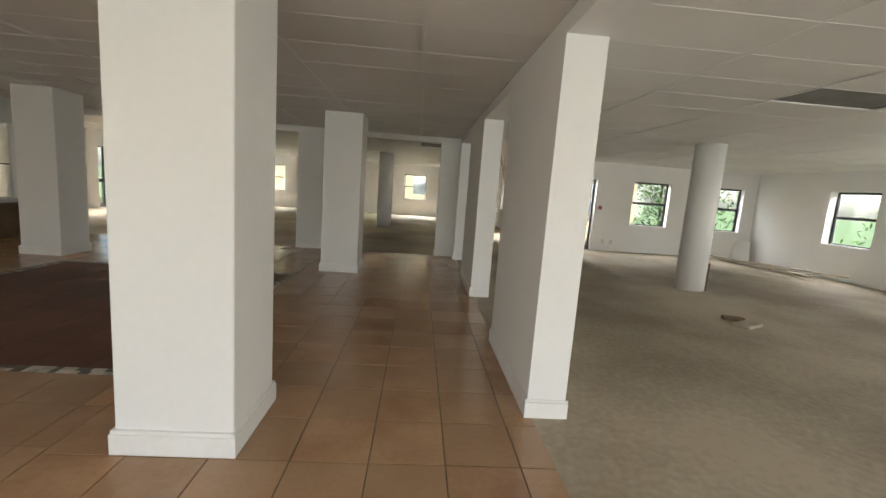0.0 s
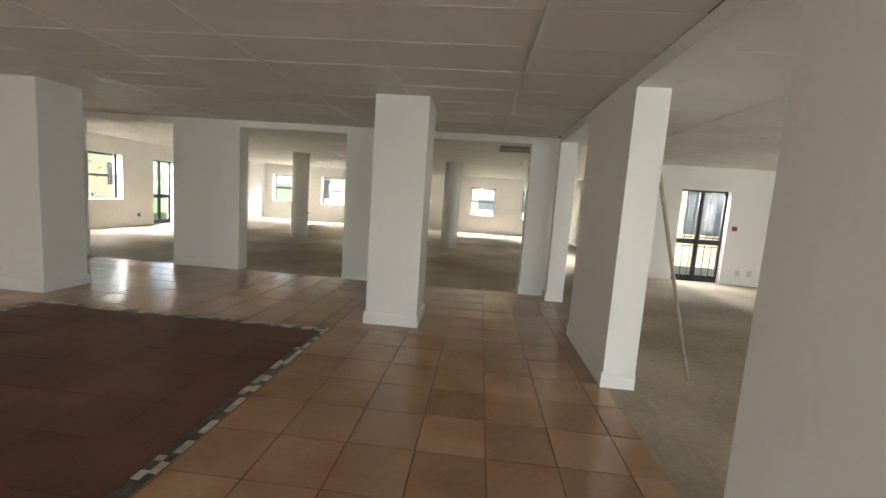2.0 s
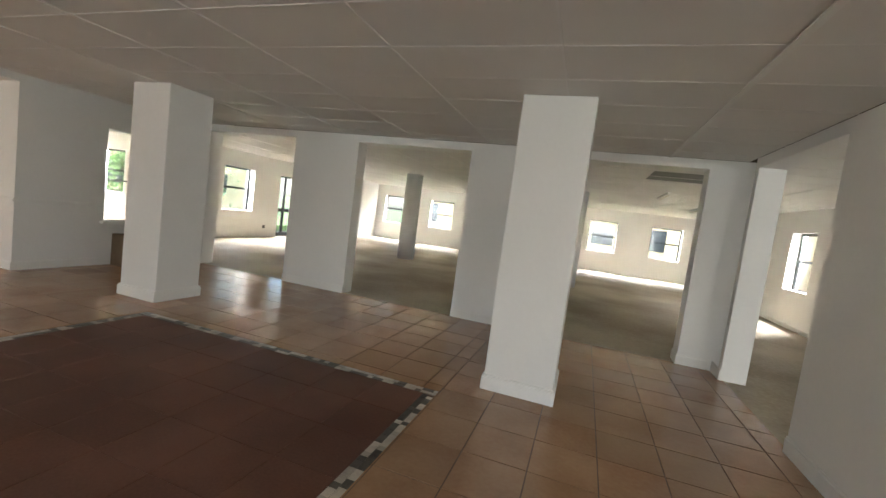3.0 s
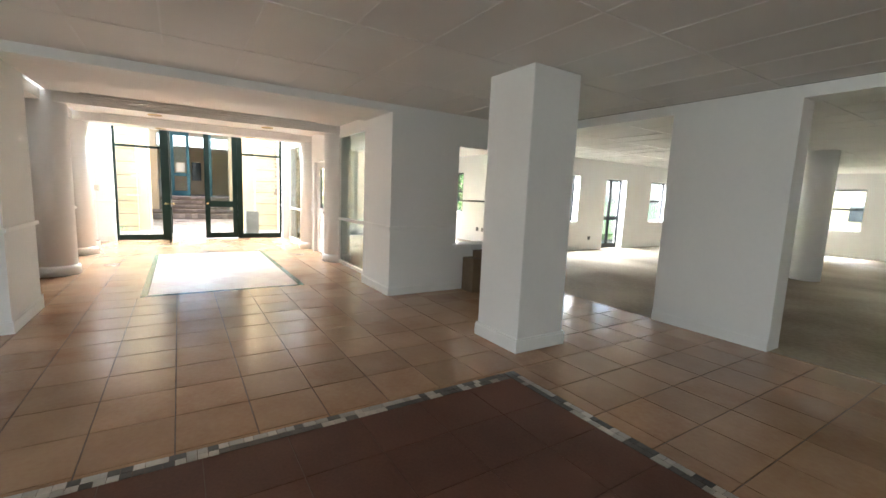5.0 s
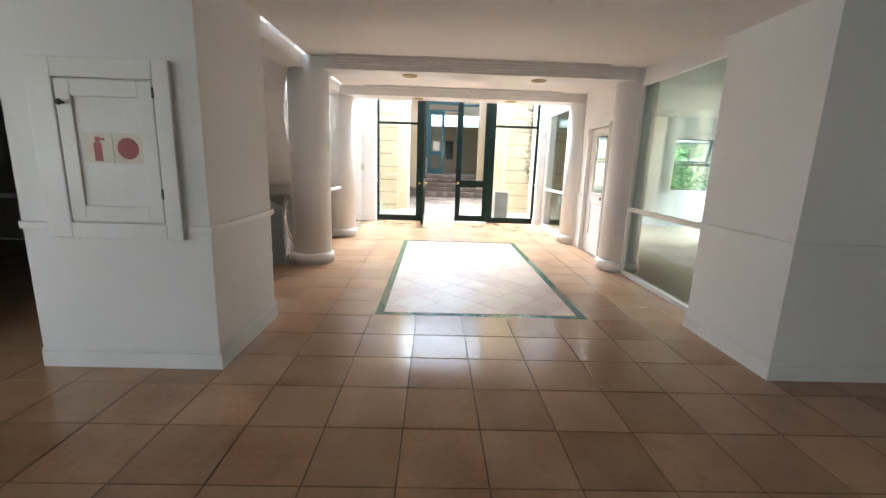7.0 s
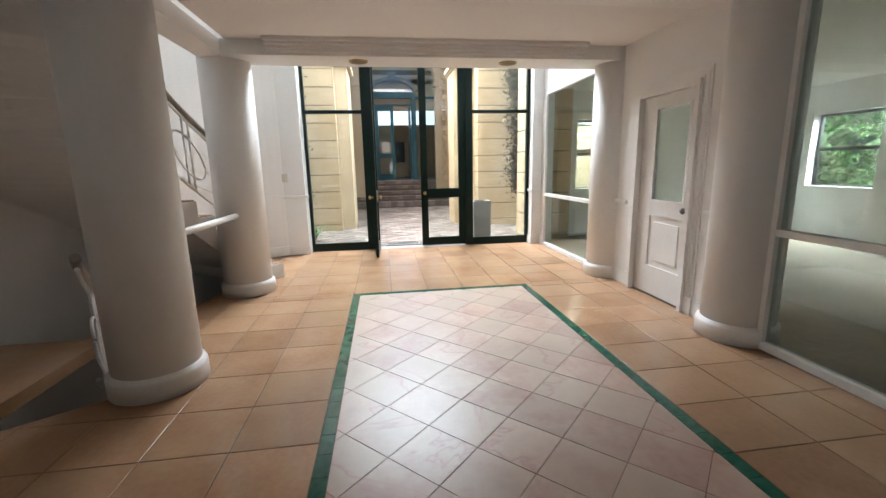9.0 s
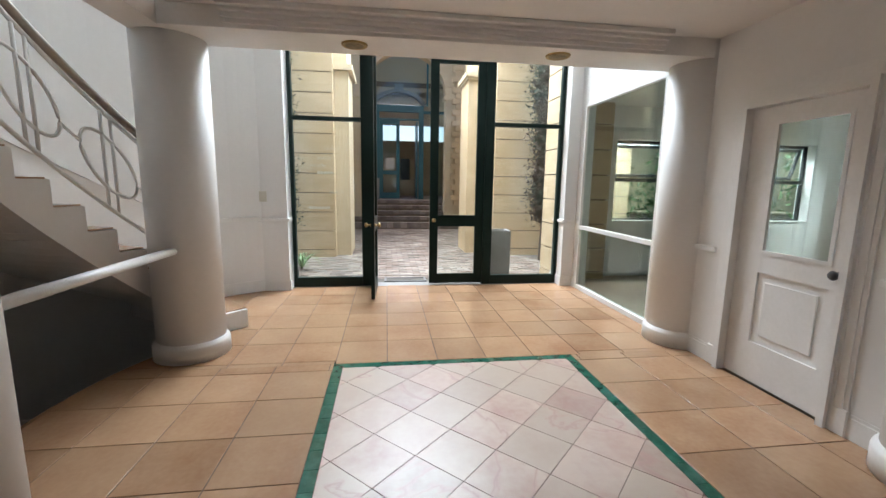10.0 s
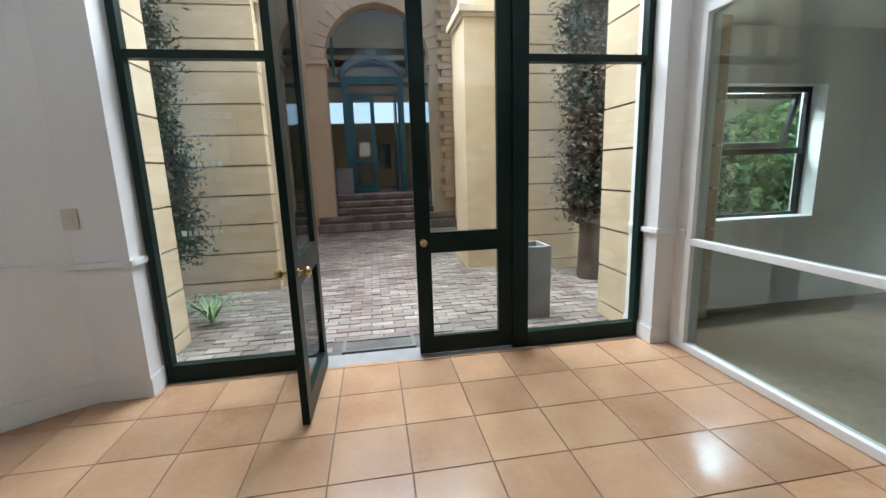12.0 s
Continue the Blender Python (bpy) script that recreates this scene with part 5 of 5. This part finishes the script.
def rect_minus(poly, hole):
    """A convex outline less an upright rectangle, as convex pieces."""
    x0, x1, y0, y1 = hole
    res = []
    res.append(clip(poly, 1, 0, x0))
    res.append(clip(poly, -1, 0, -x1))
    mid = clip(clip(poly, -1, 0, -x0), 1, 0, x1) if len(poly) > 2 else []
    if len(mid) > 2:
        res.append(clip(mid, 0, 1, y0))
        res.append(clip(mid, 0, -1, -y1))
    return [p for p in res if len(p) > 2 and area(p) > 0.0004]


def stair_pieces(poly):
    """Cuts the stair well out of a floor outline."""
    if all(math.hypot(x - CX, y - CY) < RI - 0.02 or y > 4.2 for x, y in poly):
        return [poly]
    a0, a1 = radians(222), radians(303)
    res = []
    # beyond the head of the flight going down
    n1 = (math.sin(a1), -math.cos(a1))
    east = clip(poly, n1[0], n1[1], n1[0] * CX + n1[1] * CY)
    n0 = (-math.sin(a0), math.cos(a0))
    rest = clip(poly, -n1[0], -n1[1], -(n1[0] * CX + n1[1] * CY)) if poly else []
    if len(east) > 2 and CY > 0:
        mx = sum(p[0] for p in east) / len(east)
        if mx > CX:
            res.append(east)
        else:
            rest = poly
    west = clip(rest, n0[0], n0[1], n0[0] * CX + n0[1] * CY) if len(rest) > 2 else []
    mid = clip(rest, -n0[0], -n0[1], -(n0[0] * CX + n0[1] * CY)) if len(rest) > 2 else []
    if len(west) > 2:
        res.append(west)
    k = 0
    while k < 40 and len(mid) > 2:
        a = a0 + (a1 - a0) * (k + 0.5) / 40
        mid = clip(mid, math.cos(a), math.sin(a), math.cos(a) * CX + math.sin(a) * CY + RI)
        k += 1
    if len(mid) > 2:
        res.append(mid)
    return [p for p in res if len(p) > 2 and area(p) > 0.0004]


PITCH, GX, GY, J = 0.4115, -7.375, 4.80, 0.0035
floor_bm = bmesh.new()
full, joined_v, joined_f = None, [], []
tiles = []
RUG = (-12.84, -9.06, 4.415, 6.40)
AREAS = [(-7.98, 0.80, -3.0, 9.78), (-8.2, -7.98, 3.55, 7.256), (-8.2, -7.98, 1.35, 2.41), (-15.42, -8.2, 1.6, 7.5)]


def in_area(x, y):
    if x < -8.94 and math.hypot(x - CX, y - CY) > RO and y < 3.3 and x > -14.9:
        return False
    return any(a <= x <= b and c <= y <= d for a, b, c, d in AREAS) and not (-8.94 < x < -8.2 and (y < 3.55 or y > 7.256))


GRIDS = [(GX, GY, -12.84, -1.88), (-0.223, 5.567, -1.88, 0.80), (-13.725, 5.247, -15.42, -12.84)]
for gx, gy, rx0, rx1, i, j in ((*g_, i, j) for g_ in GRIDS for i in range(-30, 30) for j in range(-21, 14)):
    for x0, y0 in ((gx + i * PITCH, gy + j * PITCH),):
        if x0 + PITCH < rx0 or x0 > rx1:
            continue
        mx, my = x0 + PITCH / 2, y0 + PITCH / 2
        ends = [x0, x0 + PITCH, y0, y0 + PITCH]
        if mx < -8.2:
            for k in range(4):
                along = RUG[2] < my < RUG[3] if k < 2 else RUG[0] < mx < RUG[1]
                for edge in (RUG[:2] if k < 2 else RUG[2:]):
                    if along and abs(ends[k] - edge) < 0.07:
                        ends[k] = edge
        ex0, ex1, ey0, ey1 = ends
        cell = [(ex0, ey0), (ex1, ey0), (ex1, ey1), (ex0, ey1)]
        cell = clip(clip(cell, 1, 0, rx1), -1, 0, -rx0)
        if len(cell) < 3:
            continue
        # keep to the rooms
        cx, cy = x0 + PITCH / 2, y0 + PITCH / 2
        room = (-8.2, 0.80, -3.0, 9.78) if cx > -8.2 else (-15.42, -8.2, 1.6, 7.5)
        if cx < -8.1 and cy < 3.3 and cx > -9.0:
            continue
        for a, b, c in ((1, 0, room[1]), (-1, 0, -room[0]), (0, 1, room[3]), (0, -1, -room[2])):
            if len(cell) > 2:
                cell = clip(cell, a, b, c)
        if len(cell) < 3:
            continue
        if cx < -8.94 and cy < 3.4 and math.hypot(cx - CX, cy - CY) > RO + 0.25:
            continue
        pieces = [cell]
        if cx > -8.2:
            pieces = [q for p in pieces for q in rect_minus(p, (FX0, FX1, FY0, FY1))]
        else:
            pieces = [q for p in pieces for q in rect_minus(p, RUG)]
            pieces = [q for p in pieces for q in stair_pieces(p)]
        for p in pieces:
            floor_bm.faces.new([floor_bm.verts.new((x, y, -0.004)) for x, y in tidy(p)]) if len(tidy(p)) > 2 else None
            inset = p
            for a, b, c in ((1, 0, ex1 - J), (-1, 0, -(ex0 + J)), (0, 1, ey1 - J), (0, -1, -(ey0 + J))):
                inset = clip(inset, a, b, c) if len(inset) > 2 else []
            inset = tidy(inset)
            if len(inset) > 2 and area(inset) > 0.0006:
                tiles.append((inset, cx, cy))
for x0, x1, y0, y1 in ((FX0, FX1, FY0, FY1), RUG):
    floor_bm.faces.new([floor_bm.verts.new((x, y, -0.004)) for x, y in ((x0, y0), (x1, y0), (x1, y1), (x0, y1))])
floor = structure(part("floor", floor_bm, GROUT), "terracotta tiled floor with dark joints and inlaid fields", "floor")
sub = boxes("slab", GREYPOT, None, (-8.2, 0.80, -3.0, 9.78, -0.2, -0.03))
structure(sub, "concrete slab under the hall tiles", "floor")

near = sorted(range(len(tiles)), key=lambda k: 0 if tiles[k][1] < -4.2 and 3.2 < tiles[k][2] < 6.6 else (1 if tiles[k][1] < -8 else 2))
single = set(near[:300])
shared = {}
bulk_v, bulk_f = [], []
for k, (p, cx, cy) in enumerate(tiles):
    key = tuple((round(x - p[0][0], 3), round(y - p[0][1], 3)) for x, y in p)
    if k in single:
        if key not in shared:
            shared[key] = tile_mesh("tile", p, TERRA)[0]
        ob = new("tile", shared[key])
        ob.parent = floor
        ob.location = (sum(q[0] for q in p) / len(p), sum(q[1] for q in p) / len(p), random.uniform(0, 0.0012))
    else:
        me, c = tile_mesh("t", p, TERRA)
        o = len(bulk_v)
        dz = random.uniform(0, 0.0012)
        bulk_v += [(v.co.x + c[0], v.co.y + c[1], v.co.z + dz) for v in me.vertices]
        bulk_f += [tuple(o + q for q in f.vertices) for f in me.polygons]
        bpy.data.meshes.remove(me)


def bulk(name, verts, faces, mat, parent, label):
    me = bpy.data.meshes.new(name)
    me.from_pydata(verts, [], faces)
    me.materials.append(mat)
    ob = new(name, me)
    ob.parent = parent
    tagged(ob, label, kind="stuff")
    return ob


bulk("tiles", bulk_v, bulk_f, TERRA, floor, "terracotta floor tiles")


def add_piece(name, poly, mat, parent, top=0.0, store={}):
    key = (name, mat.name, tuple((round(x - poly[0][0], 3), round(y - poly[0][1], 3)) for x, y in poly))
    if key not in store:
        store[key] = tile_mesh(name, poly, mat, edge=0.0015)[0]
    ob = new(name, store[key])
    ob.parent = parent
    ob.location = (sum(q[0] for q in poly) / len(poly), sum(q[1] for q in poly) / len(poly), top)
    return ob


def rect(x0, x1, y0, y1, g=0.0015):
    return [(x0 + g, y0 + g), (x1 - g, y0 + g), (x1 - g, y1 - g), (x0 + g, y1 - g)]


# red-brown field with its mosaic border
B = 0.10
nx, ny = 8, 8
for i in range(nx):
    for j in range(ny):
        wx, wy = (FX1 - FX0 - 2 * B) / nx, (FY1 - FY0 - 2 * B) / ny
        add_piece("field_tile", rect(FX0 + B + i * wx, FX0 + B + (i + 1) * wx, FY0 + B + j * wy, FY0 + B + (j + 1) * wy, 0.002), REDTILE, floor, random.uniform(0, 0.001))
rng = random.Random(11)
mos = {True: ([], []), False: ([], [])}
for side in range(4):
    length = (FX1 - FX0) if side < 2 else (FY1 - FY0)
    for row in range(2):
        s_ = 0.0
        while s_ < length - 0.02:
            l = min(rng.choice((0.05, 0.05, 0.1, 0.075)), length - s_)
            if side == 0:
                r_ = (FX0 + s_, FX0 + s_ + l, FY0 + row * 0.05, FY0 + row * 0.05 + 0.05)
            elif side == 1:
                r_ = (FX0 + s_, FX0 + s_ + l, FY1 - row * 0.05 - 0.05, FY1 - row * 0.05)
            elif side == 2:
                r_ = (FX0 + row * 0.05, FX0 + row * 0.05 + 0.05, FY0 + s_, FY0 + s_ + l)
            else:
                r_ = (FX1 - row * 0.05 - 0.05, FX1 - row * 0.05, FY0 + s_, FY0 + s_ + l)
            s_ += l
            if side > 1 and (r_[2] < FY0 + 0.1 or r_[3] > FY1 - 0.1):
                continue
            light = rng.random() < (0.62 if row == 0 else 0.45)
            me, c = tile_mesh("m", rect(*r_), MOSAIC_LIGHT, edge=0.001)
            v_, f_ = mos[light]
            o = len(v_)
            v_ += [(v.co.x + c[0], v.co.y + c[1], v.co.z + rng.uniform(0, 0.0008)) for v in me.vertices]
            f_ += [tuple(o + q for q in f.vertices) for f in me.polygons]
            bpy.data.meshes.remove(me)
bulk("mosaic_pale", *mos[True], MOSAIC_LIGHT, floor, "pale mosaic pieces of the border")
bulk("mosaic_dark", *mos[False], MOSAIC_DARK, floor, "dark mosaic pieces of the border")

# marble field with its green border
x0, x1, y0, y1 = RUG
G = 0.075
for k in range(24):
    l = (x1 - x0) / 24
    for yy in (y0, y1 - G):
        add_piece("green_strip", rect(x0 + k * l, x0 + (k + 1) * l, yy, yy + G, 0.0008), GREEN_MARBLE, floor, 0.0004)
for k in range(12):
    l = (y1 - y0 - 2 * G) / 12
    for xx in (x0, x1 - G):
        add_piece("green_strip", rect(xx, xx + G, y0 + G + k * l, y0 + G + (k + 1) * l, 0.0008), GREEN_MARBLE, floor, 0.0004)
D = 0.442
for i in range(-16, 16):
    for j in range(-16, 16):
        u, v = -5.77 + (i + 0.5) * D, -15.29 + (j + 0.5) * D
        cx, cy = (u + v) / 2, (u - v) / 2
        if not (x0 - 0.3 < cx < x1 + 0.3 and y0 - 0.3 < cy < y1 + 0.3):
            continue
        h = D / 2 - 0.0022
        p = [(cx - h, cy), (cx, cy - h), (cx + h, cy), (cx, cy + h)]
        for a, b, c in ((1, 0, x1 - G - 0.002), (-1, 0, -(x0 + G + 0.002)), (0, 1, y1 - G - 0.002), (0, -1, -(y0 + G + 0.002))):
            p = clip(p, a, b, c) if len(p) > 2 else []
        p = tidy(p)
        if len(p) > 2 and area(p) > 0.0008:
            add_piece("marble_tile", p, MARBLE, floor, 0.0003)

# courtyard paving
pave = structure(boxes("pavement", PAVEBED, None, (-24.0, -15.62, 1.0, 10.0, -0.25, PZ - 0.008)), "weathered brick paving of the courtyard", "pavement")
rng = random.Random(9)
bv, bf, made = [], [], 0
base = {}
bw, bl = 0.108, 0.222
for i in range(int(7.7 / bw)):
    for j in range(int(6.0 / bl)):
        cx = -15.66 - (i + 0.5) * bw
        cy = 2.6 + (j + 0.5 + 0.5 * (i % 2)) * bl
        if not 2.6 < cy < 8.6 or cx < -23.3:
            continue
        p = rect(cx - bw / 2, cx + bw / 2, cy - bl / 2, cy + bl / 2, 0.007)
        if -15.64 > cx > -15.95 and 4.7 < cy < 5.5:
            continue
        turn, dz = rng.gauss(0, 1.2), rng.uniform(-0.006, 0.004)
        if cx > -17.6 and 4.0 < cy < 7.2 and made < 300:
            if "b" not in base:
                base["b"] = tile_mesh("paving_brick", p, PAVER, 0, 0.03, 0.004)[0]
            ob = new("paving_brick", base["b"])
            ob.parent = pave
            ob.matrix_basis = pose(cx, cy, PZ + dz, rng.gauss(0, 0.5), rng.gauss(0, 0.5), turn)
            made += 1
        else:
            o = len(bv)
            tm = pose(cx, cy, PZ + dz, rng.gauss(0, 0.5), rng.gauss(0, 0.5), turn)
            if "r" not in base:
                me = tile_mesh("t", p, PAVER, 0, 0.03, 0.004)[0]
                base["r"] = ([v.co.copy() for v in me.vertices], [tuple(f.vertices) for f in me.polygons])
            vs, fs = base["r"]
            bv += [tuple(tm @ v) for v in vs]
            bf += [tuple(o + q for q in f) for f in fs]
bulk("paving_bricks", bv, bf, PAVER, pave, "weathered paving bricks")
